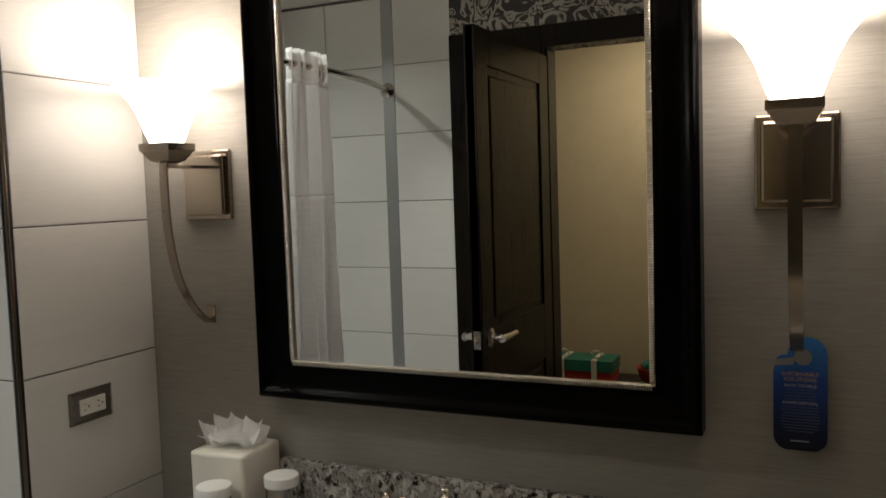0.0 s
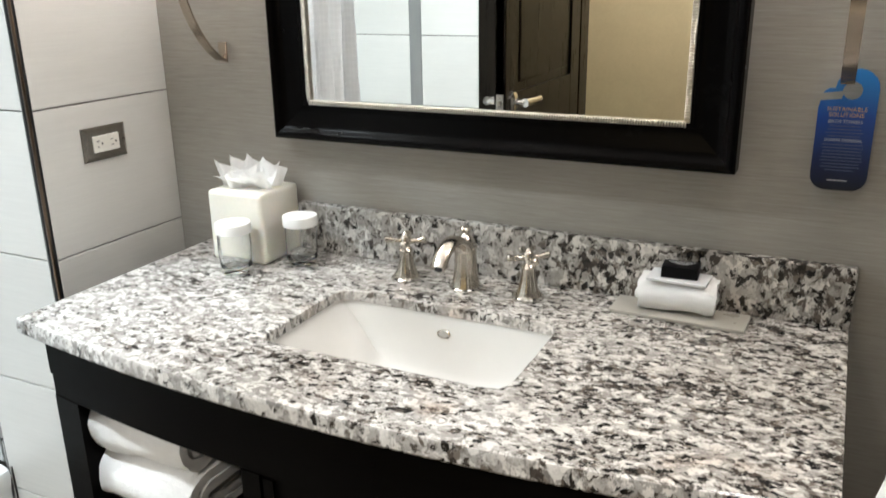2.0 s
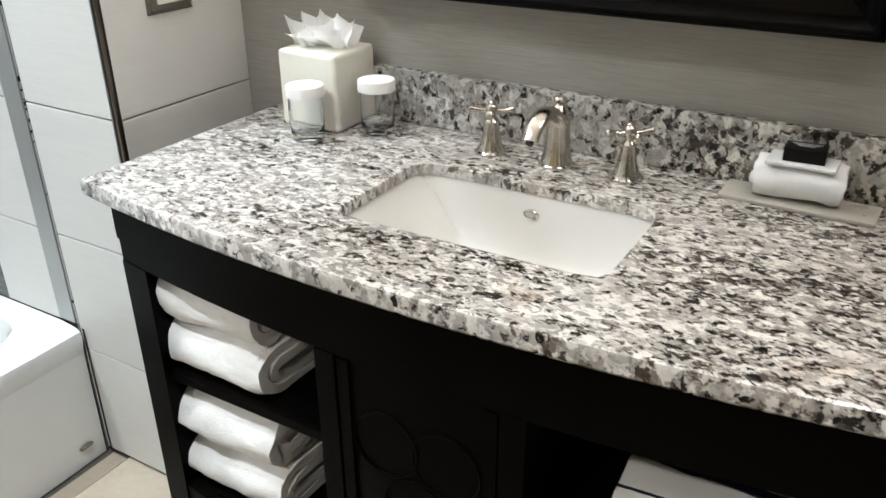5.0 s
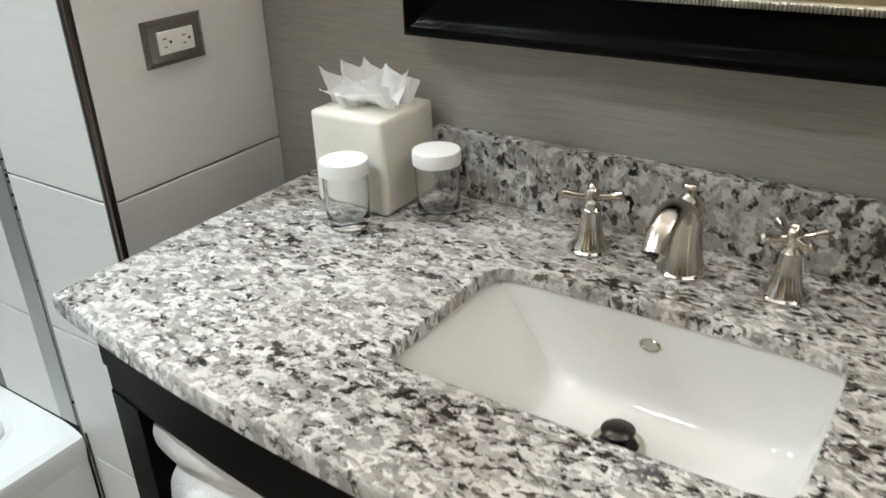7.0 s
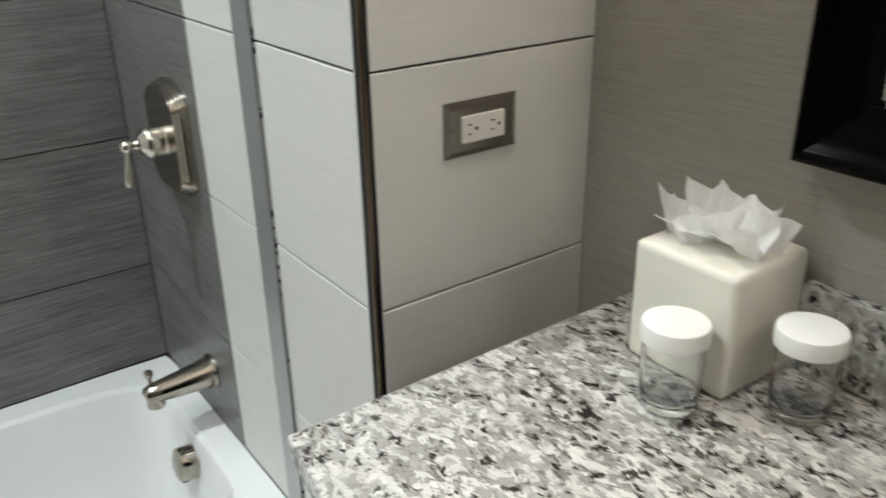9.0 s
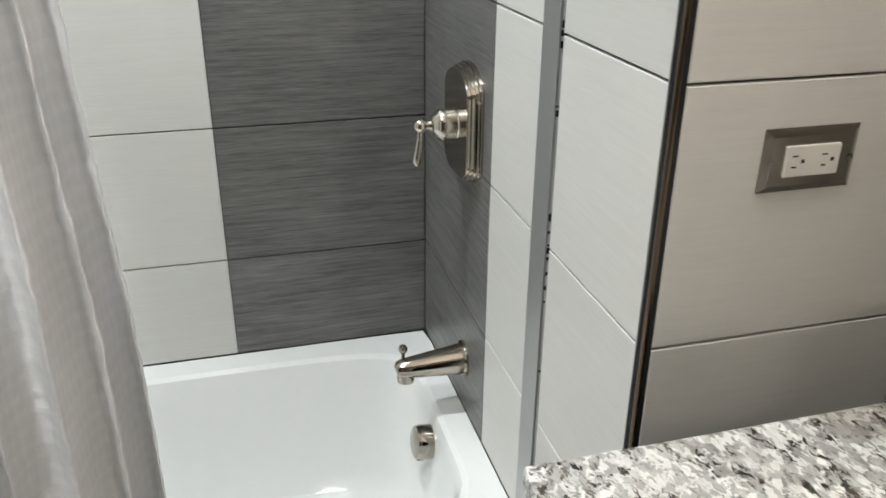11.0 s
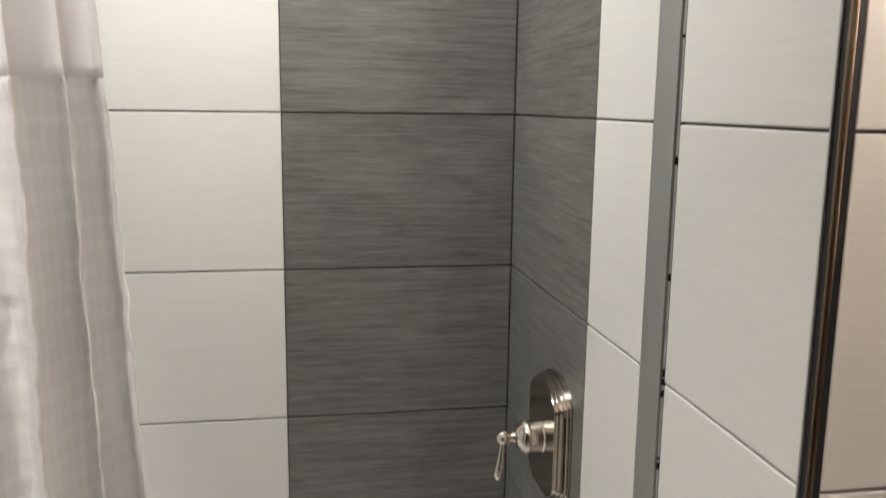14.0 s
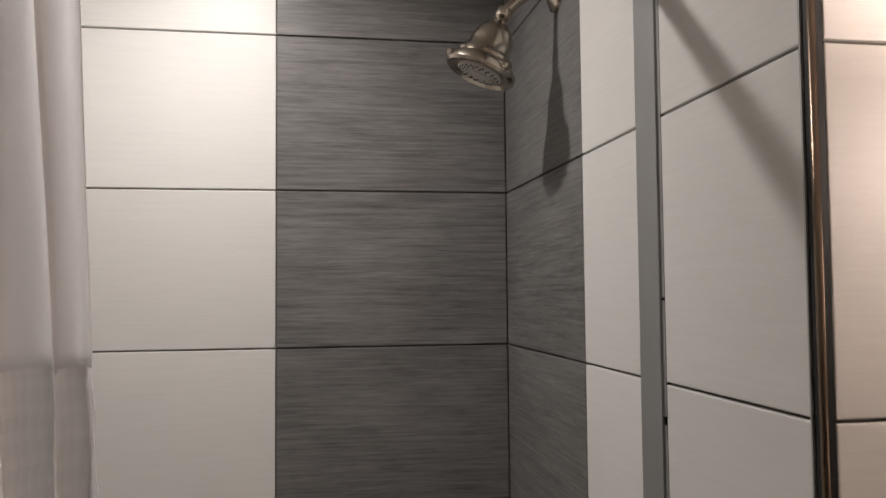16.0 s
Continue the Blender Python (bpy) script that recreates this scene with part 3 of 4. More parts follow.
part("lever", tube([(0, -0.092, -0.008), (0, -0.094, -0.03), (0, -0.097, -0.052), (0, -0.099, -0.066), (0, -0.099, -0.073)], [0.005, 0.0055, 0.0075, 0.0085, 0.0045], 16), "nickel", valve)

sp = thing("tub_spout", "brushed nickel tub spout with a pull-up diverter knob", "tub spout", (-1.955, END_Y, 0.483))
part("flange", lathe([(0.0375, 0), (0.0375, 0.005), (0.034, 0.009)], pose(0, 0, 0, 90)), "valve_nickel", sp)
part("body", tube([(0, -0.006, 0), (0, -0.05, -0.002), (0, -0.11, -0.004), (0, -0.130, -0.005), (0, -0.140, -0.006), (0, -0.143, -0.007)], [0.0325, 0.0280, 0.0222, 0.0202, 0.0165, 0.0090], 28), "valve_nickel", sp)
part("outlet", lathe([(0.012, 0.0), (0.0175, -0.006), (0.0180, -0.030), (0.0172, -0.034), (0.0150, -0.034)], pose(0, -0.123, 0), 24), "valve_nickel", sp)
knob = part("knob", lathe([(0.004, 0.012), (0.004, 0.034), (0.008, 0.040), (0.0095, 0.046), (0.007, 0.052), (0.003, 0.054)], pose(0, -0.128, -0.004), 20), "valve_nickel", sp)

sh = thing("shower", "brushed nickel bell shower head on a bent arm", "shower", (-1.932, END_Y, 2.085))
part("flange", lathe([(0.030, 0), (0.029, 0.006), (0.018, 0.012), (0.012, 0.014)], pose(0, 0, 0, 90)), "shower_nickel", sh)
part("arm", tube(curve([(0, -0.005, 0), (0, -0.035, 0.002), (0, -0.060, -0.012), (0, -0.088, -0.038)], 8), 0.0095, 16), "shower_nickel", sh)
tilt = pose(0, -0.086, -0.036, -23, 0, 0)
part("swivel", lathe([(0.012, 0.006), (0.014, 0.0), (0.014, -0.008), (0.010, -0.012), (0.013, -0.018), (0.011, -0.022)], tilt, 20), "shower_nickel", sh)
bell = part("bell", lathe([(0.012, -0.020), (0.022, -0.026), (0.030, -0.038), (0.035, -0.056), (0.037, -0.070), (0.043, -0.076), (0.045, -0.080), (0.044, -0.084), (0.051, -0.090), (0.056, -0.096), (0.057, -0.104), (0.053, -0.108), (0.046, -0.103)], tilt, 40), "shower_nickel", sh)
part("recess", lathe([(0.050, -0.1045), (0.046, -0.099), (0.037, -0.098), (0.030, -0.098)], tilt, 40, caps=False), "black", sh, "dark recess round the face")
part("face", lathe([(0.036, -0.096), (0.036, -0.106), (0.034, -0.1075), (0.018, -0.109), (0.016, -0.107), (0.013, -0.107), (0.012, -0.110), (0.002, -0.110)], tilt, 40), "nozzle", sh, "pale grey nozzle face")
bm = bmesh.new()
for ring, count in ((0.0315, 20), (0.0265, 16), (0.0215, 12)):
    for k in range(count):
        a = 2 * math.pi * k / count + ring * 40
        got = bmesh.ops.create_icosphere(bm, subdivisions=1, radius=0.0019)["verts"]
        bmesh.ops.transform(bm, matrix=tilt @ pose(ring * math.cos(a), ring * math.sin(a), -0.108), verts=got)
part("nozzle", bm, "black", sh, "dark spray nozzles")
for k in range(3):
    a = 2 * math.pi * k / 3 + 2.6
    part("grip", lathe([(0.004, -0.101), (0.009, -0.098), (0.010, -0.092), (0.004, -0.088)], tilt @ pose(0.052 * math.cos(a), 0.052 * math.sin(a), 0), 14), "shower_nickel", bell)

# ---- rod and curtain ----
ROD_Z = 2.0
rod = thing("shower_rod", "curved brushed nickel shower curtain rod between the end walls", "shower rod", (0, 0, ROD_Z))


def rod_x(y):
    f = (y - SOUTH_Y) / (END_Y - SOUTH_Y)
    return -1.605 + 0.46 * f * (1 - f)


ys = [SOUTH_Y + 0.002 + (END_Y - SOUTH_Y - 0.004) * k / 40 for k in range(41)]
part("bar", tube([(rod_x(y), y, 0) for y in ys], 0.0125, 16), "nickel", rod)
part("flange", lathe([(0.034, 0), (0.034, 0.006), (0.026, 0.016), (0.016, 0.024)], pose(-1.605, END_Y - 0.001, 0, 90)), "nickel", rod)
part("flange", lathe([(0.034, 0), (0.034, 0.006), (0.026, 0.016), (0.016, 0.024)], pose(-1.605, SOUTH_Y + 0.001, 0, -90)), "nickel", rod)

curtain = thing("shower_curtain", "white fabric shower curtain pushed together on its rod", "shower curtain", (0, 0, 0))


def curtain_point(s, z):
    """s from 0 to 1 along the bunched cloth."""
    lo = 1 - min(1.0, max(0.0, (z - 0.1) / 1.95))
    flare = min(1.0, max(0.0, (2.0 - z) / 1.05)) ** 0.85
    y = 0.155 + 0.012 * flare + (0.217 + 0.045 * flare) * s
    swing = 0.025 + 0.010 * lo
    ph = 2 * math.pi * (4.9 * s + 0.45 * noise.noise((s * 3.0, z * 0.5, 1.5)) + 0.20 * lo)
    x = rod_x(0.28) + swing * math.sin(ph) + 0.016 * math.sin(0.37 * ph + 1.2 * z) * (0.4 + lo)
    x += 0.010 * noise.noise((s * 7, z * 1.4, 3)) + (0.0030 if z < 1.54 else 0.001) * noise.noise((s * 16, z * 14, 5)) + (0.0018 if z < 1.54 else 0.0) * noise.noise((s * 36, z * 50, 8))
    y += (0.0028 if z < 1.54 else 0.0) * noise.noise((s * 12, z * 42, 2))
    y += 0.0065 * math.cos(ph) + 0.008 * noise.noise((s * 6, z * 2.2, 9))
    return Vector((x, y, z))


def sheet(z0, z1, nz, s0=0.0, s1=1.0, ns=200, out=0.0):
    bm = bmesh.new()
    rows = []
    for j in range(nz + 1):
        z = z0 + (z1 - z0) * j / nz
        rows.append([bm.verts.new(curtain_point(s0 + (s1 - s0) * i / ns, z) + Vector((out, 0, 0))) for i in range(ns + 1)])
    for a, b in zip(rows, rows[1:]):
        for i in range(ns):
            bm.faces.new((a[i], a[i + 1], b[i + 1], b[i]))
    return bm


def clothed(name, bm, mat, label, thick):
    ob = part(name, bm, mat, curtain, label)
    mod = ob.modifiers.new("cloth", "SOLIDIFY")
    mod.thickness = thick
    return ob


clothed("lower_panel", sheet(0.09, 1.545, 170, ns=300), "curtain", "woven opaque lower cloth", 0.0012)
clothed("upper_panel", sheet(1.538, 1.945, 20, out=-0.0012), "voile", "sheer upper panel", 0.0006)
clothed("heading", sheet(1.935, 2.05, 6), "curtain", "opaque heading band over the rod", 0.0012)

# ---- vanity ----
C0, C1 = -1.163, 0.157          # ends of the worktop


def front(x):
    return 0.742 + 0.058 * ((x - MID_X) / 0.662) ** 2


def slab_outline(grow):
    """Worktop outline, grown by that much."""
    out = [(C0 - grow, WALL_N - 0.0015)]
    out += [(C0 - grow + (C1 - C0 + 2 * grow) * k / 36, front(C0 + (C1 - C0) * k / 36) - grow) for k in range(37)]
    out += [(C1 + grow, WALL_N - 0.0015)]
    return out


def sink_outline(grow, n=64, p=14):
    out = []
    for i in range(n):
        t = 2 * math.pi * i / n
        c, s = math.cos(t), math.sin(t)
        k = (abs(c) ** p + abs(s) ** p) ** (-1 / p)
        out.append((MID_X + (0.2165 + grow) * k * c, 1.029 + (0.1265 + grow) * k * s))
    return out


def slab():
    bm = bmesh.new()

    def loop(points, z):
        return [bm.verts.new((x, y, z)) for x, y in points]

    def bridge(a, b):
        for i in range(len(a)):
            j = (i + 1) % len(a)
            bm.faces.new((a[i], a[j], b[j], b[i]))

    def ring_edges(vs):
        return [bm.edges.get((vs[i], vs[(i + 1) % len(vs)])) for i in range(len(vs))]

    zt, zb = COUNTER_Z, COUNTER_Z - 0.032
    outer = [loop(slab_outline(g), z) for g, z in ((-0.006, zt), (-0.0015, zt - 0.0015), (0, zt - 0.006), (0, zb + 0.005), (-0.004, zb))]
    inner = [loop(sink_outline(g), z) for g, z in ((0.003, zt), (0.0006, zt - 0.001), (0, zt - 0.004), (0, zt - 0.0195))]
    for set_ in (outer, inner):
        for a, b in zip(set_, set_[1:]):
            bridge(a, b)
    for o, i in ((outer[0], inner[0]), (outer[-1], inner[-1])):
        bmesh.ops.triangle_fill(bm, edges=ring_edges(o) + ring_edges(i), use_beauty=True)
    return bm


top = thing("countertop", "speckled grey, white and black granite worktop with a bowed front", "worktop", (0, 0, 0))
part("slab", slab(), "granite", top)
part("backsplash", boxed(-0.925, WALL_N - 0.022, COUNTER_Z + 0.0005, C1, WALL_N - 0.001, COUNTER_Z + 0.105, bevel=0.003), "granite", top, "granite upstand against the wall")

# sink bowl under the worktop
sink = thing("sink", "white rectangular undermount porcelain sink with sloping sides", "sink", (MID_X, 1.029, COUNTER_Z - 0.0202))


def bowl_loop(a0, a1, b0, b1, z, p, n=72):
    """An outline that reaches a0 to the west, a1 to the east, b0 to the south and b1 to the north."""
    out = []
    for i in range(n):
        t = 2 * math.pi * i / n
        c, s = math.cos(t), math.sin(t)
        k = (abs(c) ** p + abs(s) ** p) ** (-1 / p)
        out.append(Vector(((a1 if c > 0 else a0) * k * c, (b1 if s > 0 else b0) * k * s, z)))
    return out


bm = rings(bmesh.new(), [
    bowl_loop(0.262, 0.262, 0.165, 0.160, 0, 16), bowl_loop(0.2195, 0.2195, 0.1295, 0.1295, 0, 20), bowl_loop(0.214, 0.2165, 0.1270, 0.1275, -0.006, 24),
    bowl_loop(0.184, 0.212, 0.121, 0.1245, -0.040, 30), bowl_loop(0.150, 0.205, 0.114, 0.1195, -0.080, 30), bowl_loop(0.128, 0.198, 0.108, 0.1150, -0.104, 22),
    bowl_loop(0.116, 0.186, 0.099, 0.106, -0.118, 12), bowl_loop(0.098, 0.160, 0.084, 0.090, -0.1255, 7), bowl_loop(0.06, 0.09, 0.05, 0.055, -0.1285, 4), bowl_loop(0.02, 0.02, 0.02, 0.02, -0.130, 2)], True, False, True)
part("bowl", bm, "porcelain", sink)
dr = part("drain", lathe([(0.030, -0.1275), (0.031, -0.1245), (0.026, -0.1235), (0.023, -0.127)], caps=False), "nickel", sink, "nickel drain ring")
dr.matrix_basis = pose(0, 0.036, 0.0045)
part("drain_hole", lathe([(0.0285, -0.1272), (0.0285, -0.1262), (0.004, -0.1262)]), "black", dr, "dark drain opening")
part("stopper", lathe([(0.010, -0.128), (0.010, -0.112), (0.019, -0.110), (0.0205, -0.106), (0.017, -0.103), (0.004, -0.102)], pose(0, 0, 0), 28), "bronze", dr, "dark nickel pop-up stopper")
of = part("overflow_ring", lathe([(0.0135, 0), (0.0135, 0.002), (0.0112, 0.0028), (0.0100, 0.0012)], caps=False), "nickel", sink, "oval nickel overflow ring")
of.matrix_basis = Matrix.Translation((0, 0.1238, -0.034)) @ pose(0, 0, 0, 82, 0, 0) @ Matrix.Diagonal((1.0, 0.62, 1, 1))
part("overflow_hole", lathe([(0.0100, 0.0), (0.0100, 0.0008), (0.002, 0.0009)]), "nozzle", of, "overflow opening")


def tap_handle(x, turn):
    h = thing("tap_handle", "brushed nickel cross-head tap on a fluted bell", "tap", (x, 1.252, COUNTER_Z), turn, "taps on the worktop")
    part("bell", lathe([(0.0262, 0.0055), (0.0236, 0.009), (0.0184, 0.019), (0.0148, 0.034), (0.0128, 0.050), (0.0122, 0.058)], None, 48, ripple=(12, 0.022)), "nickel", h)
    part("foot", lathe([(0.0290, 0), (0.0302, 0.002), (0.0298, 0.005), (0.0265, 0.007)], None, 40), "chrome", h, "polished foot ring")
    part("collar", lathe([(0.0128, 0.058), (0.0142, 0.0605), (0.0118, 0.0635), (0.0080, 0.067), (0.0094, 0.074), (0.0108, 0.081), (0.0092, 0.087), (0.0058, 0.090), (0.0064, 0.093), (0.0030, 0.0955)], None, 28), "nickel", h)
    for k in range(4):
        a = math.pi / 2 * k
        d = Vector((math.cos(a), math.sin(a), 0))
        part("arm", tube([d * f + Vector((0, 0, z)) for f, z in ((0.005, 0.077), (0.020, 0.078), (0.032, 0.0795), (0.0375, 0.080), (0.0405, 0.080))], [0.0058, 0.0046, 0.0060, 0.0076, 0.0040], 14), "nickel", h)
    return h


tap_handle(-0.6225, 22)
tap_handle(-0.3720, 38)
fau = thing("faucet", "brushed nickel faucet with an arched spout and fluted base", "faucet", (MID_X - 0.001, 1.252, COUNTER_Z))
part("foot", lathe([(0.0310, 0), (0.0320, 0.002), (0.0315, 0.005), (0.0285, 0.007)], None, 40), "chrome", fau, "polished foot ring")
part("base", lathe([(0.0280, 0.0055), (0.0262, 0.012), (0.0228, 0.028), (0.0205, 0.050), (0.0200, 0.070), (0.0200, 0.078)], None, 48, ripple=(12, 0.022)), "nickel", fau)
part("cap", lathe([(0.0205, 0.078), (0.0216, 0.081), (0.0214, 0.085), (0.0140, 0.101), (0.0080, 0.106), (0.0068, 0.110), (0.0104, 0.114), (0.0106, 0.1195), (0.0088, 0.121)], None, 8), "nickel", fau)
line = curve([(0, -0.002, 0.066), (0, -0.024, 0.096), (0, -0.056, 0.108), (0, -0.092, 0.099), (0, -0.116, 0.076)], 8)
part("spout", tube(line, [0.0190 - 0.0045 * i / (len(line) - 1) for i in range(len(line))], 24, flat=0.58), "nickel", fau)
part("aerator", lathe([(0.0066, 0), (0.0066, 0.004), (0.0080, 0.006)], pose(0, -0.1170, 0.0725, -42), 18), "black", fau, "dark outlet of the spout")

# cabinet under the worktop
cab = thing("vanity_cabinet", "espresso-stained bow-front vanity cabinet with open towel shelves", "vanity cabinet", (0, 0, 0))
K0, K1, KB = -1.137, 0.128, 1.335
SET = 0.034             # how far the cabinet stands back from the worktop's edge


def bow_board(x0, x1, z0, z1, thick, back=SET, steps=16):
    """A board that follows the bow of the front."""
    bm = bmesh.new()
    loops = []
    for k in range(steps + 1):
        x = x0 + (x1 - x0) * k / steps
        y = front(x) + back
        loops.append([Vector((x, y, z0)), Vector((x, y + thick, z0)), Vector((x, y + thick, z1)), Vector((x, y, z1))])
    return rings(bm, loops, True, True, True)


part("apron", bow_board(K0, K1, 0.765, 0.8485, 0.022), "espresso", cab)
part("lower_rail", bow_board(K0, K1, 0.720, 0.762, 0.022, SET + 0.004), "espresso", cab)
part("rail_shadow_gap", bow_board(K0 + 0.001, K1 - 0.001, 0.7615, 0.7655, 0.014, SET + 0.008), "groove", cab)
for x0, x1 in ((K0, -1.066), (-0.667, -0.630), (-0.360, -0.323), (0.074, K1)):
    part("stile", bow_board(x0, x1, 0.10 if x0 in (K0, 0.074) else 0.235, 0.720, 0.045, SET + 0.002, 3), "espresso", cab)
part("bottom_rail", bow_board(K0, K1, 0.150, 0.235, 0.022, SET + 0.006), "espresso", cab)
part("side_panel", boxed(K0, front(K0) + SET + 0.047, 0.0, K0 + 0.022, KB, 0.848, bevel=0.002), "espresso", cab)
part("side_panel", boxed(K1 - 0.022, front(K1) + SET + 0.047, 0.0, K1, KB, 0.848, bevel=0.002), "espresso", cab)
part("back_panel", boxed(K0 + 0.023, KB - 0.012, 0.10, K1 - 0.023, KB, 0.74), "espresso", cab)
part("partition", boxed(-0.664, 0.83, 0.235, -0.640, KB - 0.013, 0.719), "espresso", cab)
part("partition", boxed(-0.350, 0.83, 0.235, -0.326, KB - 0.013, 0.719), "espresso", cab)
part("bottom_board", boxed(K0 + 0.023, 0.84, 0.213, K1 - 0.023, KB - 0.013, 0.234), "espresso", cab)
part("shelf", boxed(K0 + 0.023, 0.836, 0.484, -0.665, KB - 0.013, 0.504, bevel=0.002), "espresso", cab)
part("shelf", boxed(-0.325, 0.836, 0.440, K1 - 0.023, KB - 0.013, 0.460, bevel=0.002), "espresso", cab)
for x in (K0 + 0.005, K1 - 0.050):
    part("leg", boxed(x, 0.846, 0.0, x + 0.045, 0.891, 0.14, bevel=0.003), "espresso", cab)
doorp = part("door", bow_board(-0.628, -0.362, 0.240, 0.716, 0.020, SET + 0.010, 8), "espresso", cab, "carved door with interlaced rings")
part("door_frame", bow_board(-0.626, -0.606, 0.242, 0.714, 0.010, SET + 0.004, 2), "espresso", doorp)
part("door_frame", bow_board(-0.384, -0.364, 0.242, 0.714, 0.010, SET + 0.004, 2), "espresso", doorp)
for cx, cz in ((-0.548, 0.585), (-0.445, 0.585), (-0.4965, 0.480), (-0.548, 0.375), (-0.445, 0.375)):
    pts = [(cx + 0.056 * math.cos(a), front(cx) + SET + 0.0095, cz + 0.056 * math.sin(a)) for a in (2 * math.pi * k / 40 for k in range(41))]
    part("ring", tube(pts, 0.0026, 8, False, up=Vector((0, 1, 0))), "espresso", doorp, "carved ring")

# ---- towels in the cabinet ----
def folded(name, label, x0, x1, y0, y1, z0, z1, seed, layers=2, mat="terry", stripes=(), category="towel", group=""):
    """A cloth folded over at its front, with its layers showing at the ends."""
    th = thing(name, label, category, ((x0 + x1) / 2, (y0 + y1) / 2, z0), group=group)
    w, dpt, h = (x1 - x0) / 2, (y1 - y0) / 2, z1 - z0
    gap = h / (2 * layers)

    def fold(layer, k):
        """A closed outline in y and z of one folded layer."""
        r_out = h / 2 - layer * gap
        r_in = max(0.0015, r_out - gap * 0.80)
        yf = -dpt + layer * gap + r_out
        path = [(dpt - 0.012 * layer, h / 2 + r_out)]
        path += [(yf + (dpt - yf) * (1 - j / 8), h / 2 + r_out) for j in range(1, 8)]
        path += [(yf - r_out * math.cos(a), h / 2 + r_out * math.sin(a)) for a in (math.pi / 2 - math.pi * j / 14 for j in range(15))]
        path += [(yf + (dpt - yf) * j / 8, h / 2 - r_out) for j in range(1, 9)]
        path += [(yf + (dpt - yf) * (1 - j / 8), h / 2 - r_in) for j in range(9)]
        path += [(yf - r_in * math.cos(a), h / 2 - r_in * math.sin(a)) for a in (math.pi / 2 - math.pi * j / 14 for j in range(1, 14))]
        path += [(yf + (dpt - yf) * j / 8, h / 2 + r_in) for j in range(9)]
        return path

    for layer in range(layers):
        loops = []
        n = 26
        for i in range(n + 1):
            f = i / n
            end = 1.0
            x = -w + 2 * w * f
            edge = min(f, 1 - f) * n
            pinch = 1.0 if edge > 1.5 else (0.90, 0.975)[int(edge >= 1)]
            loop = []
            for y, z in fold(layer, f):
                p = Vector((x, y, z))
                wob = noise.noise_vector(Vector((x * 14 + seed, y * 14, z * 22 + layer)))
                fine = noise.noise_vector(Vector((x * 60 + seed, y * 60, z * 60)))
                q = Vector((x, y, h / 2 + (z - h / 2) * pinch)) + wob * 0.0075 + fine * 0.0026
                q.z = max(q.z, 0.0005)
                loop.append(q)
            loops.append(loop)
        part("layer", rings(bmesh.new(), loops, True, True, True), mat, th)
    for arc in stripes:
        path = fold(0, 0)
        loops = []
        n = 40
        j = int(arc)
        for i in range(n + 1):
            x = -w * 0.995 + 2 * w * 0.995 * i / n
            loop = []
            for (y, z), lift in ((path[j], 0.0022), (path[j + 1], 0.0022), (path[j + 1], -0.001), (path[j], -0.001)):
                mid = Vector((0, (path[j][0] + path[j + 1][0]) / 2, (path[j][1] + path[j + 1][1]) / 2))
                p = Vector((x, y, z))
                p = Vector((x, mid.y + (y - mid.y) * 0.42, mid.z + (z - mid.z) * 0.42))
                wob = noise.noise_vector(Vector((x * 14 + seed, mid.y * 14, mid.z * 22)))
                out = Vector((0, mid.y - (-dpt + h / 2), mid.z - h / 2))
                out = Vector((0, 0, 1)) if mid.y > -dpt + h / 2 else out.normalized()
                loop.append(p + wob * 0.0055 + out * lift)
            loops.append(loop)
        part("stripe", rings(bmesh.new(), loops, True, True, True), "navy", th, "navy woven stripe")
    return th


G = "folded towels in the cabinet"
folded("towel", "white terry bath towel folded on the upper shelf", -1.078, -0.842, 0.838, 1.18, 0.5045, 0.608, 1.0, group=G)
folded("towel", "white terry bath towel folded on top of another", -1.070, -0.848, 0.834, 1.18, 0.6085, 0.713, 5.0, group=G)
folded("towel", "white terry bath towel folded on the bottom board", -1.066, -0.832, 0.838, 1.18, 0.2345, 0.345, 9.0, group=G)
folded("towel", "white terry bath towel folded under the shelf", -1.076, -0.836, 0.832, 1.18, 0.346, 0.460, 13.0, group=G)
folded("striped_towel", "white towel with navy stripes folded on the open shelf", -0.222, 0.062, 0.842, 1.20, 0.532, 0.602, 21.0, layers=1, mat="cloth", stripes=(5, 6, 9, 13))
folded("striped_towel", "white towel with navy stripes folded under another", -0.206, 0.066, 0.836, 1.20, 0.4605, 0.531, 25.0, layers=1, mat="cloth", stripes=(9, 14))

# towel that hangs beside the cabinet
hang = thing("hanging_towel", "white terry hand towel hanging from a wall hook", "towel", (0.0, 0.0, 0.0))
shape = ((0.852, 0.055), (0.862, 0.092), (0.880, 0.118), (0.905, 0.138), (0.937, 0.143), (0.997, 0.134), (1.06, 0.120), (1.12, 0.100), (1.20, 0.068), (1.26, 0.035))
loops = []
for z, half in shape:
    loop = []
    for k in range(40):
        a = 2 * math.pi * k / 40
        p = Vector((0.300 + half * math.cos(a), 0.63 + 0.62 * half * math.sin(a) * (1 + 0.10 * math.sin(7 * a)), z))
        loop.append(p + 0.006 * noise.noise_vector(p * 19))
    loops.append(loop)
part("cloth", rings(bmesh.new(), loops, True, True, True), "terry", hang)
part("hook", tube([(EAST_X, 0.63, 1.262), (0.34, 0.63, 1.262), (0.292, 0.63, 1.252), (0.286, 0.63, 1.275)], 0.006), "nickel", hang, "nickel wall hook")

# ---- things on the worktop ----
tb = thing("tissue_box", "cream stone tissue box cover with a fanned tissue", "tissue box", (-0.9915, 1.264, COUNTER_Z + 0.0004))
part("cover", boxed(-0.068, -0.065, 0, 0.068, 0.065, 0.148, bevel=0.009, segments=3), "tissue_box", tb)


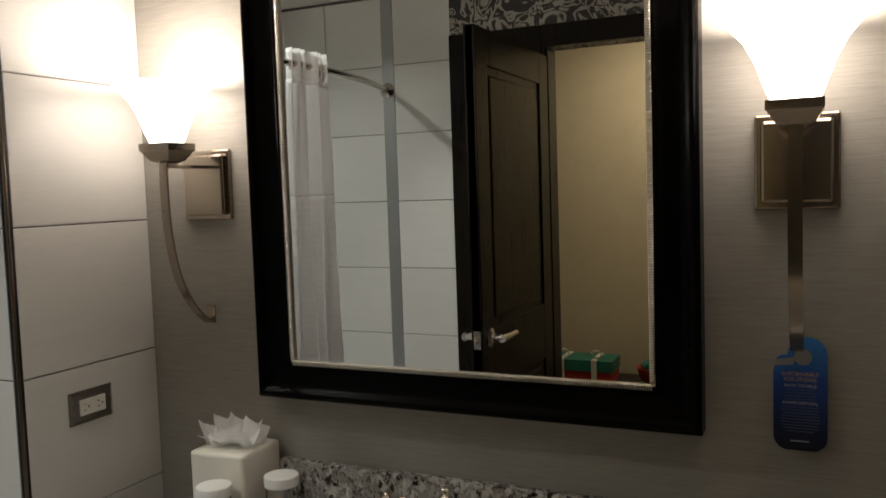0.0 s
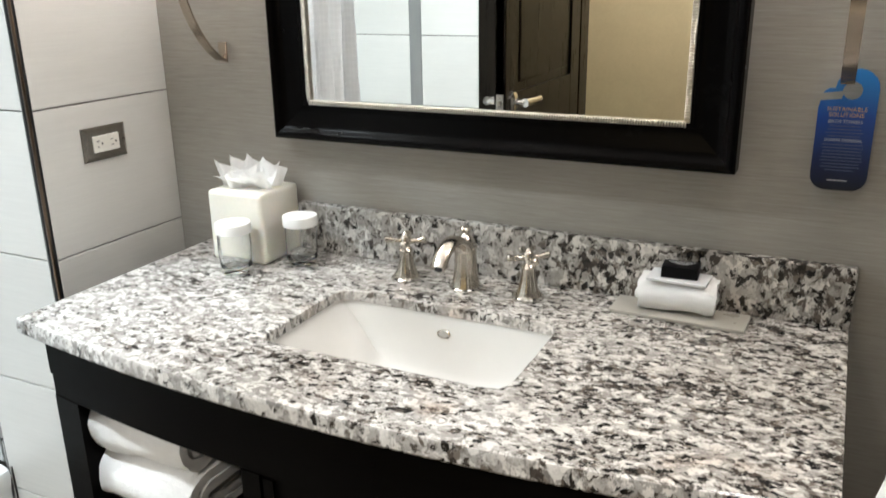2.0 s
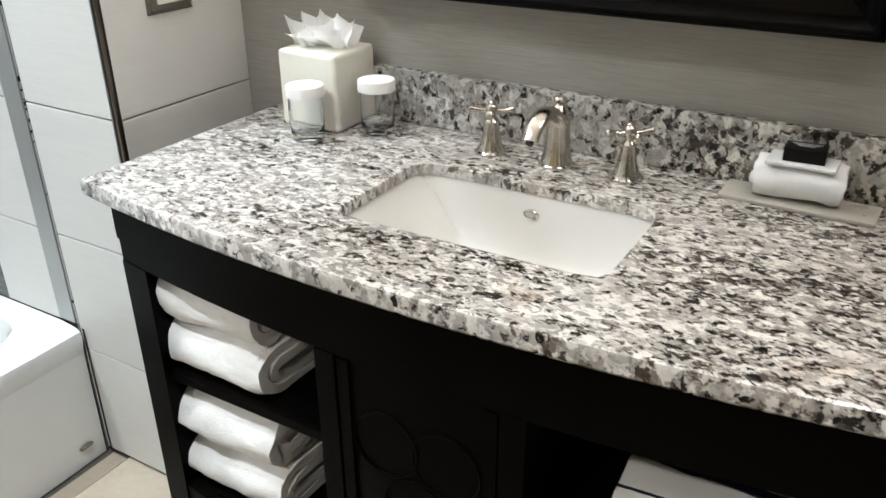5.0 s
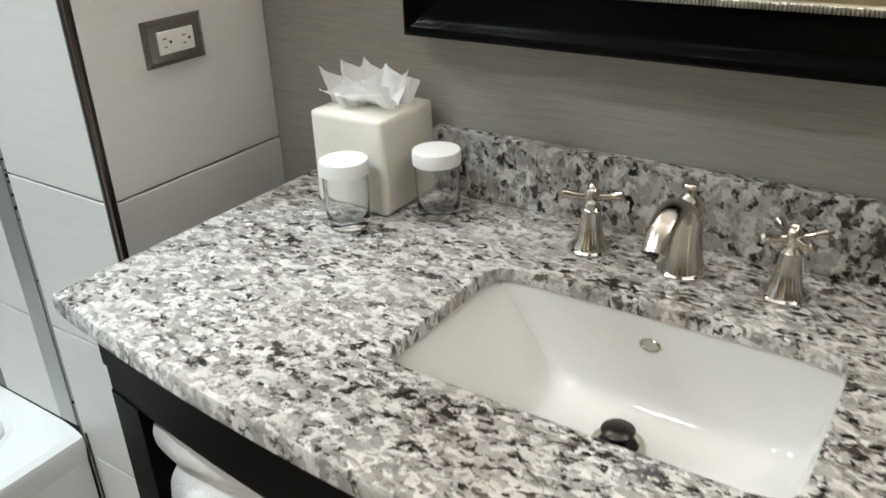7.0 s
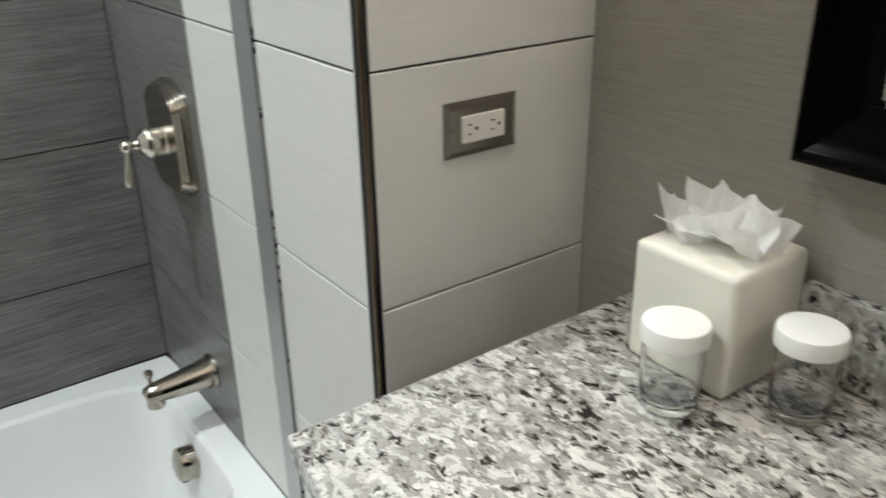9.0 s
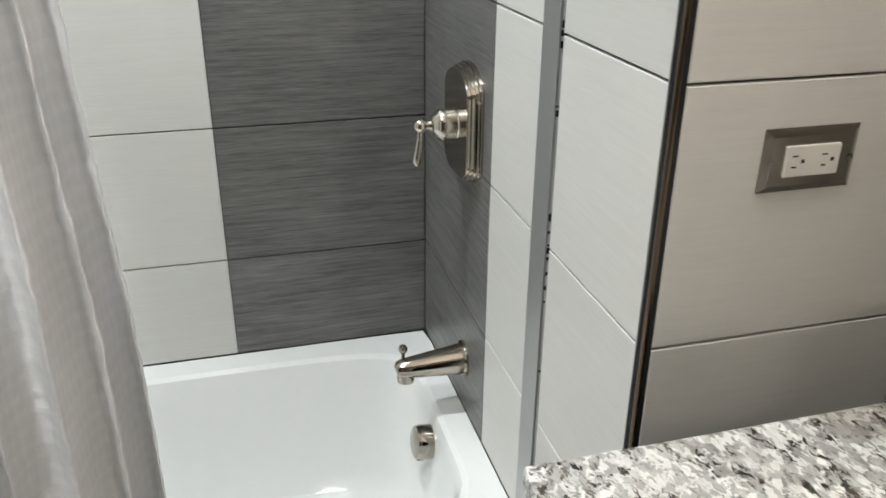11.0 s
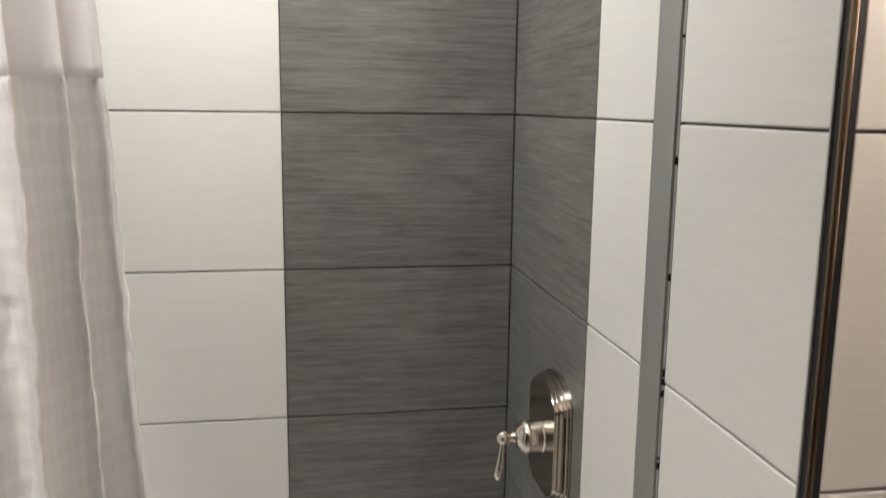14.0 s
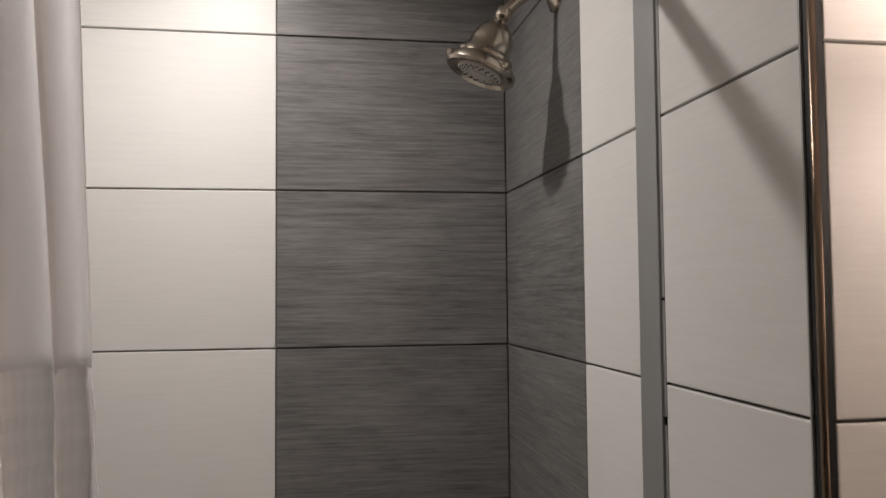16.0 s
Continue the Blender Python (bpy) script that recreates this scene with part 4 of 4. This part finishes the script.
def ruffle(width, rise, turn, seed, lean):
    """A fan of paper standing out of the slot: gathered at the foot, its upper edge in folded points."""
    bm, rows = bmesh.new(), []
    r = random.Random(seed)
    folds = 3
    tips = [r.uniform(0.60, 1.05) for _ in range(folds + 1)]
    dips = [r.uniform(0.62, 0.84) for _ in range(folds)]
    n, m = folds * 8, 8
    for j in range(m + 1):
        f = j / m
        row = []
        for i in range(n + 1):
            k, u = divmod(i, 8)
            u = u / 8
            nxt = tips[min(k + 1, folds)]
            top = tips[k] + (dips[min(k, folds - 1)] - tips[k]) * u * 2 if u < 0.5 else dips[k] + (nxt - dips[k]) * (u * 2 - 1)
            a = (i / n - 0.5) * 2
            fan = a * width * (0.80 + 0.20 * f)
            pleat = 0.008 * math.sin(2 * math.pi * i / 8 + seed) * (0.35 + 0.65 * f)
            p = Vector((fan, lean * f * (1 - 0.4 * a * a) + pleat, 0.1484 + rise * top * f * (1 - 0.12 * a * a)))
            p += 0.0030 * f * noise.noise_vector(p * 55 + Vector((seed, 0, 0)))
            row.append(bm.verts.new(Matrix.Rotation(turn, 3, "Z") @ p))
        rows.append(row)
    for p, q in zip(rows, rows[1:]):
        for i in range(n):
            bm.faces.new((p[i], p[i + 1], q[i + 1], q[i]))
    part("tissue_sheet", bm, "tissue", tb, "white tissue fanned out of the slot", smooth=False)


ruffle(0.068, 0.040, 0.05, 4, -0.052)
ruffle(0.074, 0.050, -0.30, 9, -0.034)
ruffle(0.078, 0.062, 0.36, 15, -0.012)
ruffle(0.060, 0.058, 0.95, 31, -0.006)
ruffle(0.068, 0.064, -0.12, 23, 0.020)


def jar(x, y, label):
    j = thing("glass_jar", label, "jar", (x, y, COUNTER_Z + 0.0004), group="glass jars")
    prof = [(0.004, 0.0), (0.022, 0.0), (0.028, 0.003), (0.031, 0.010), (0.0325, 0.030), (0.0330, 0.060), (0.0325, 0.088),
            (0.0305, 0.088), (0.0308, 0.060), (0.0303, 0.030), (0.0285, 0.018), (0.024, 0.0125), (0.004, 0.0115)]
    part("glass", lathe(prof, None, 48), "glass", j, "clear glass tumbler")
    part("lid", lathe([(0.0325, 0.0895), (0.0352, 0.083), (0.0355, 0.085), (0.0355, 0.1005), (0.0345, 0.1030), (0.0320, 0.1036), (0.004, 0.1036)], None, 48), "lid", j, "white paper lid")


jar(-0.957, 1.151, "clear glass tumbler with white lid before the tissue box")
jar(-0.864, 1.247, "clear glass tumbler with white lid beside the tissue box")

tray = thing("tray", "thin frosted beige tray on the worktop", "tray", (-0.108, 1.278, COUNTER_Z + 0.0004), -2)
part("plate", boxed(-0.113, -0.036, 0, 0.113, 0.040, 0.006, bevel=0.002), "tray", tray)
folded("washcloth", "small white folded washcloth on the tray", -0.176, -0.050, 1.256, 1.322, COUNTER_Z + 0.0068, COUNTER_Z + 0.061, 31.0, layers=2, mat="cloth", category="washcloth")
dish = thing("soap_dish", "square white glass dish on the folded washcloth", "soap dish", (-0.113, 1.290, COUNTER_Z + 0.0625), -2)
part("plate", boxed(-0.050, -0.030, 0, 0.050, 0.030, 0.005, bevel=0.002), "dish", dish)
cart = thing("soap_carton", "small black printed soap carton on the dish", "soap box", (-0.112, 1.294, COUNTER_Z + 0.0678), 3)
part("carton", boxed(-0.030, -0.021, 0, 0.030, 0.021, 0.020, bevel=0.0015), "blackbox", cart)
for k, wd in enumerate((0.022, 0.017, 0.012)):
    part("print_line", boxed(-wd, 0.010 - 0.006 * k, 0.0199, wd, 0.0125 - 0.006 * k, 0.0203), "print", cart, "pale line of print")

# ---- power outlet in the tiles ----
outlet = thing("power_outlet", "white double power socket with a brushed steel cover", "power outlet", (SIDE_X, 1.1505, 1.122), 90)
loops = [[Vector((sx * (0.057 - d), y, sz * (0.035 - d))) for sx, sz in ((-1, -1), (1, -1), (1, 1), (-1, 1))] for d, y in ((0, 0), (0, -0.0018), (0.0075, -0.0062), (0.0082, -0.0064))]
cover = part("cover_plate", rings(bmesh.new(), loops, True, True, True), "plate", outlet, smooth=False)
part("socket", panel(rounded(0.067, 0.034, 0.002), 0.009, 0.001), "plastic_white", outlet, "white twin socket insert")
for s in (-1, 1):
    part("screw", lathe([(0.0032, 0), (0.0032, 0.0075), (0.002, 0.008)], pose(s * 0.0485, 0, 0, 90), 12), "plate", cover)
    for dx, dz, w, h in ((-0.004, 0.006, 0.007, 0.0016), (-0.004, -0.006, 0.006, 0.0016), (0.006, 0.0, 0.004, 0.004)):
        part("slot", boxed(s * 0.018 + dx - w / 2, -0.0094, dz - h / 2, s * 0.018 + dx + w / 2, -0.0085, dz + h / 2), "black", outlet, "socket slot")

# ---- wall lamps ----
def sconce(x, watts, label):
    s = thing("wall_lamp", label, "wall lamp", (x, WALL_N, 1.582), group="wall lamps beside the looking glass")
    pl = part("wall_plate", panel(rounded(0.128, 0.153, 0.004), 0.010, 0.003), "sconce_nickel", s)
    part("step", panel(rounded(0.108, 0.133, 0.006), 0.022, 0.005), "sconce_nickel", pl)
    part("bar", boxed(-0.0105, -0.137, 0.036, 0.0105, -0.018, 0.043, bevel=0.001), "sconce_nickel", s)
    pts = curve([(0, -0.137, 0.052), (0, -0.139, -0.02), (0, -0.133, -0.11), (0, -0.112, -0.195), (0, -0.075, -0.258), (0, -0.034, -0.296), (0, -0.016, -0.303)], 8)
    part("strap", strap(pts, 0.0205, 0.0045), "sconce_nickel", s, "curved flat strap")
    part("strap_tip", boxed(-0.01025, -0.018, -0.307, 0.01025, -0.0135, -0.266, bevel=0.001), "sconce_nickel", s)
    cup = part("fitter", lathe([(0.017, 0.040), (0.019, 0.046), (0.034, 0.051), (0.038, 0.055), (0.053, 0.071), (0.056, 0.073), (0.056, 0.087), (0.048, 0.087)], pose(0, -0.124, 0), 4), "sconce_nickel", s, smooth=False)
    prof = [(0.030, 0.084), (0.036, 0.092), (0.045, 0.115), (0.056, 0.145), (0.072, 0.175), (0.094, 0.200), (0.102, 0.207)]
    inner = [(r - 0.003, z + 0.001) for r, z in reversed(prof)]
    part("shade", lathe(prof + inner, pose(0, -0.124, 0), 48, caps=False), "shade", s, "flared opal glass shade, lit")
    part("shade_floor", lathe([(0.028, 0.0855), (0.028, 0.0875), (0.004, 0.088)], pose(0, -0.124, 0), 24), "shade", s)
    lamp("lamp_bulb", "POINT", (x, WALL_N - 0.124, 1.582 + 0.19), watts, (1.0, 0.90, 0.81), 0.03)
    return s


sconce(-1.094, 14.0, "brushed nickel wall lamp with lit opal shade beside white tiles")
sconce(0.104, 31.0, "brushed nickel wall lamp with lit opal shade above blue card")

# blue card that hangs from the strap
card = thing("hanging_card", "blue printed door-hanger card on the strap of the lamp", "door hanger", (0.1085, WALL_N - 0.016, 1.111), 0)


def card_outline():
    """A rounded card with a hook slot open at its west side."""
    pts = []
    for cx, cz, r, a0, a1 in ((0.0175, 0.023, 0.023, 270, 360), (0.0105, 0.158, 0.030, 0, 180)):
        for k in range(11):
            a = radians(a0 + (a1 - a0) * k / 10)
            pts.append((cx + r * math.cos(a), cz + r * math.sin(a)))
    pts += [(-0.0275, 0.158), (-0.034, 0.154), (-0.036, 0.150), (-0.010, 0.154)]
    pts += [(0.0045 + 0.0135 * math.cos(a), 0.155 + 0.0135 * math.sin(a)) for a in (radians(160 - 315 * k / 14) for k in range(15))]
    pts += [(-0.010, 0.142), (-0.0385, 0.139), (-0.0405, 0.128), (-0.0405, 0.030)]
    pts += [(-0.0175 + 0.023 * math.cos(a), 0.023 + 0.023 * math.sin(a)) for a in (radians(180 + 90 * k / 8) for k in range(9))]
    return pts


def flat_card(outline, thick):
    bm = bmesh.new()
    vs = [bm.verts.new((x, 0, z)) for x, z in outline]
    es = [bm.edges.new((vs[i], vs[(i + 1) % len(vs)])) for i in range(len(vs))]
    got = bmesh.ops.triangle_fill(bm, edges=es, use_beauty=True)
    faces = [g for g in got["geom"] if isinstance(g, bmesh.types.BMFace)]
    ext = bmesh.ops.extrude_face_region(bm, geom=faces)
    bmesh.ops.translate(bm, vec=(0, -thick, 0), verts=[g for g in ext["geom"] if isinstance(g, bmesh.types.BMVert)])
    return bm


part("card", flat_card(card_outline(), 0.0012), "tag", card, smooth=False)


def on_card(x, z):
    return Matrix.Translation((x, -0.0014, z)) @ pose(0, 0, 0, 90, 0, 0)


writing("title", "SUSTAINABLE", 0.0088, "gold_print", card, on_card(0, 0.1240), 1.05)
writing("title", "SOLUTIONS", 0.0088, "gold_print", card, on_card(0, 0.1150), 1.05)
writing("heading", "BATH TOWELS", 0.0072, "print", card, on_card(0, 0.1055))
writing("heading", "SHARPS DISPOSAL", 0.0066, "print", card, on_card(0, 0.0770))
rnd = random.Random(11)
for k in range(4):
    w = rnd.uniform(0.018, 0.027)
    part("print_line", boxed(-w, -0.0016, 0.1005 - 0.0052 * k, w, -0.0012, 0.1015 - 0.0052 * k), "fine_print", card, "line of small print")
for k in range(9):
    w = rnd.uniform(0.026, 0.031) if k < 8 else 0.020
    part("print_line", boxed(-w, -0.0016, 0.0715 - 0.0050 * k, w, -0.0012, 0.0726 - 0.0050 * k), "fine_print", card, "line of small print")
part("mark", boxed(-0.015, -0.0016, 0.0150, 0.013, -0.0012, 0.0168), "print", card, "pale maker's mark")

# ---- looking glass ----
mir = thing("wall_mirror", "large mirror in a wide black frame with a beaded silver edge", "mirror", (0, 0, 0))
FX0, FX1, FZ0, FZ1 = -0.944, -0.045, 1.133, 2.195
GX0, GX1, GZ0, GZ1 = -0.868, -0.119, 1.197, 2.131


def frame_side(a, b, inward, name):
    """A mitred length of moulding from a to b on the outer edge; inward points to the glass."""
    a, b, inward = Vector(a), Vector(b), Vector(inward)
    along = (b - a).normalized()
    prof = [(-0.004, 0.0), (-0.004, -0.045), (-0.001, -0.051), (0.004, -0.054), (0.008, -0.053), (0.013, -0.049), (0.017, -0.045), (0.030, -0.042), (0.050, -0.038), (0.062, -0.036), (0.068, -0.039), (0.073, -0.039), (0.074, 0.0)]
    loops = []
    for p, sgn in ((a, 1), (b, -1)):
        loops.append([p + inward * w + along * sgn * w + Vector((0, d, 0)) for w, d in prof])
    ob = part(name, rings(bmesh.new(), loops, True, True, True), "frame_black", mir)
    return ob


Y = WALL_N - 0.002
frame_side((FX0, Y, FZ0), (FX1, Y, FZ0), (0, 0, 1), "frame_rail")
frame_side((FX1, Y, FZ1), (FX0, Y, FZ1), (0, 0, -1), "frame_rail")
frame_side((FX0, Y, FZ1), (FX0, Y, FZ0), (1, 0, 0), "frame_stile")
frame_side((FX1, Y, FZ0), (FX1, Y, FZ1), (-1, 0, 0), "frame_stile")
part("glass", boxed(FX0 + 0.070, Y - 0.0325, FZ0 + 0.062, FX1 - 0.070, Y - 0.003, FZ1 - 0.062), "mirror", mir, "clear silvered glass", smooth=False)


def beading(x0, z0, x1, z1):
    bm = bmesh.new()
    length = math.hypot(x1 - x0, z1 - z0)
    across = x0 == x1
    n = int(length / 0.0046)
    box(bm, min(x0, x1) - 0.0045, Y - 0.0375, min(z0, z1) - 0.0045, max(x0, x1) + 0.0045, Y - 0.031, max(z0, z1) + 0.0045)
    for k in range(n):
        f = (k + 0.5) / n
        x, z = x0 + (x1 - x0) * f, z0 + (z1 - z0) * f
        w, h = (0.0048, 0.0018) if across else (0.0018, 0.0048)
        box(bm, x - w, Y - 0.0408, z - h, x + w, Y - 0.0372, z + h, bevel=0.0011, segments=1)
    return bm


bx0, bx1, bz0, bz1 = FX0 + 0.0785, FX1 - 0.0785, FZ0 + 0.0705, FZ1 - 0.0705
for ends in ((bx0, bz0, bx1, bz0), (bx0, bz1, bx1, bz1), (bx0, bz0 + 0.01, bx0, bz1 - 0.01), (bx1, bz0 + 0.01, bx1, bz1 - 0.01)):
    tagged(part("beading", beading(*ends), "bead", mir, "ribbed silver edge"), kind="stuff")

# ---- door, open into the room ----
door = tagged(new("door_1"), "dark-stained wooden panel door standing open", "door", kind="structure")
door.matrix_world = pose(DOOR_X0 - 0.018, SOUTH_Y + 0.024, 0.008, 0, 0, 90)
L, DH, DT = 0.775, 2.070, 0.040
part("leaf", boxed(0, -DT / 2 + 0.008, 0, L, DT / 2 - 0.008, DH), "door_wood", door)
for x0, z0, x1, z1, nm in ((0, 0, 0.105, DH, "stile"), (L - 0.105, 0, L, DH, "stile"), (0.105, 0, L - 0.105, 0.22, "rail"), (0.105, 0.86, L - 0.105, 1.075, "rail"), (0.105, DH - 0.12, L - 0.105, DH, "rail")):
    part(nm, boxed(x0, -DT / 2, z0, x1, DT / 2, z1, bevel=0.003), "door_wood", door)
for z0, z1 in ((0.24, 0.84), (1.095, DH - 0.14)):
    part("panel", boxed(0.13, -DT / 2 + 0.003, z0 + 0.005, L - 0.13, DT / 2 - 0.003, z1 - 0.005, bevel=0.010), "door_wood", door)
part("latch_plate", boxed(L - 0.0005, -0.0125, 1.018, L + 0.002, 0.0125, 1.078, bevel=0.0008), "chrome", door)
part("latch_bolt", boxed(L + 0.001, -0.006, 1.040, L + 0.010, 0.006, 1.056, bevel=0.002), "nickel", door)
for s in (-1, 1):
    ro = part("rosette", lathe([(0.032, 0), (0.032, 0.006), (0.027, 0.010), (0.012, 0.012), (0.011, 0.045)], pose(L - 0.062, s * DT / 2, 1.048, 90 if s < 0 else -90), 28), "chrome", door)
    part("lever", tube([(L - 0.052, s * (DT / 2 + 0.046), 1.048), (L - 0.10, s * (DT / 2 + 0.052), 1.048), (L - 0.175, s * (DT / 2 + 0.050), 1.047)], [0.014, 0.013, 0.012], 16), "chrome", ro)

# ---- beyond the doorway ----
bench = thing("bench", "low dark wooden luggage bench against the tan wall", "bench", (-0.85, HALL_Y + 0.22, 0))
part("seat", boxed(-0.55, -0.20, 0.50, 0.55, 0.20, 0.54, bevel=0.004), "door_wood", bench)
for x in (-0.50, 0.46):
    for y in (-0.18, 0.14):
        part("leg", boxed(x, y, 0.004, x + 0.04, y + 0.04, 0.50, bevel=0.003), "door_wood", bench)
gift = thing("gift_box", "red and green gift box with cream ribbon on the bench", "gift box", (-0.98, HALL_Y + 0.20, 0.5405), 0)
part("base", boxed(-0.17, -0.09, 0, 0.17, 0.09, 0.060, bevel=0.003), "red", gift, "red lower half")
part("lid", boxed(-0.174, -0.094, 0.058, 0.174, 0.094, 0.118, bevel=0.003), "green", gift, "green upper half")
for x in (-0.09, 0.08):
    part("ribbon", boxed(x - 0.014, -0.096, 0.0, x + 0.014, 0.096, 0.1205, bevel=0.001), "ribbon", gift)
    part("bow", tube(curve([(x, 0.05, 0.122), (x - 0.02, 0.06, 0.150), (x + 0.012, 0.06, 0.165), (x + 0.03, 0.05, 0.135), (x, 0.05, 0.122)], 6), 0.007, 8, flat=0.4), "ribbon", gift)
bowl = thing("bowl", "red bowl with something green in it on the bench", "bowl", (-0.60, HALL_Y + 0.20, 0.5405))
part("dish", lathe([(0.05, 0), (0.085, 0.03), (0.10, 0.085), (0.095, 0.085), (0.08, 0.032), (0.01, 0.012)], None, 32), "red", bowl)
bm = bmesh.new()
for k in range(7):
    got = bmesh.ops.create_icosphere(bm, subdivisions=2, radius=0.030)["verts"]
    bmesh.ops.translate(bm, vec=(0.05 * math.cos(k), 0.05 * math.sin(k), 0.085 + 0.006 * (k % 3)), verts=got)
part("filling", bm, "green", bowl)

# ---- tiles, piece by piece ----
cache = {}


def tile_mesh(w, h, mat):
    """A slab with its front at y = 0 and a rounded edge, from 0 to w and 0 to h."""
    key = (round(w, 4), round(h, 4), mat)
    if key not in cache:
        b = 0.0012
        loops = [[Vector((x, y, z)) for x, z in ((d, d), (w - d, d), (w - d, h - d), (d, h - d))] for d, y in ((0, T), (0, b), (b * 0.4, b * 0.3), (b * 1.4, 0))]
        bm = rings(bmesh.new(), loops, True, False, True)
        cache[key] = finish(bm, "tile", M[mat])
    return cache[key]


JOINT = 0.0032


def tiled(wall, spans, x0_of, turn, z_from):
    """Rows of tiles on a wall. spans: (start, end, material) along the wall; x0_of gives the corner's place."""
    parent = bpy.data.objects[wall]
    for start, end, mat in spans:
        z = ROW0
        while z < CEIL_Z - 0.01:
            lo, hi = max(z + JOINT / 2, z_from), min(z + ROW - JOINT / 2, CEIL_Z - 0.001)
            z += ROW
            if hi - lo < 0.02:
                continue
            ob = new("tile", tile_mesh(end - start, hi - lo, mat))
            ob.parent = parent
            px, py = x0_of(start)
            ob.matrix_basis = pose(px, py, lo, 0, 0, turn)


TUB_TOP = TZ + 0.003
J = JOINT / 2
tiled("wall_wing", [(WEST_X + 0.001, -1.8265 - 0.0009, "dark_tile"), (-1.8265 + 0.0009, STRIP0, "white_tile")], lambda s: (s, END_Y), 0, TUB_TOP)
tiled("wall_wing", [(STRIP1 + 0.011, SIDE_X - 0.0165, "white_tile")], lambda s: (s, END_Y), 0, 0.0)
tiled("wall_wing", [(END_Y + 0.0108, WALL_N - 0.001, "white_tile")], lambda s: (SIDE_X, s), 90, 0.0)
tiled("wall_west", [(0.5355 + 0.0009, END_Y - 0.001, "dark_tile"), (-0.0645 + J, 0.5355 - 0.0009, "white_tile"), (SOUTH_Y + 0.001, -0.0645 - J, "white_tile")], lambda s: (WEST_X, s), 90, TUB_TOP)
tiled("wall_south", [(-STRIP0, 1.92 - J, "white_tile"), (1.92 + J, -WEST_X - 0.001, "white_tile")], lambda s: (-s, SOUTH_Y), 180, TUB_TOP)
tiled("wall_south", [(-TILE_END + 0.001, -STRIP1 - 0.001, "white_tile")], lambda s: (-s, SOUTH_Y), 180, 0.0)

# floor tiles: a cut row along the tub, then whole ones
def floor_tiles():
    xs = [-1.546 + 0.004, -1.546 + 0.055]
    while xs[-1] < EAST_X - 0.01:
        xs.append(min(EAST_X, xs[-1] + 0.33))
    ys = [SOUTH_Y - 0.09]
    while ys[-1] < WALL_N - 0.01:
        ys.append(min(WALL_N, ys[-1] + 0.33))
    for x0, x1 in zip(xs, xs[1:]):
        for y0, y1 in zip(ys, ys[1:]):
            a0, a1, b0, b1 = x0 + 0.0015, x1 - 0.0015, y0 + 0.0015, y1 - 0.0015
            if a1 <= SIDE_X and b1 > END_Y:
                b1 = END_Y - 0.002
            if b1 - b0 < 0.01 or a1 - a0 < 0.01:
                continue
            ob = new("tile", tile_mesh(a1 - a0, b1 - b0, "floor_tile"))
            ob.parent = floor
            ob.matrix_basis = pose(a0, b0, 0.0, -90, 0, 0)


floor_tiles()
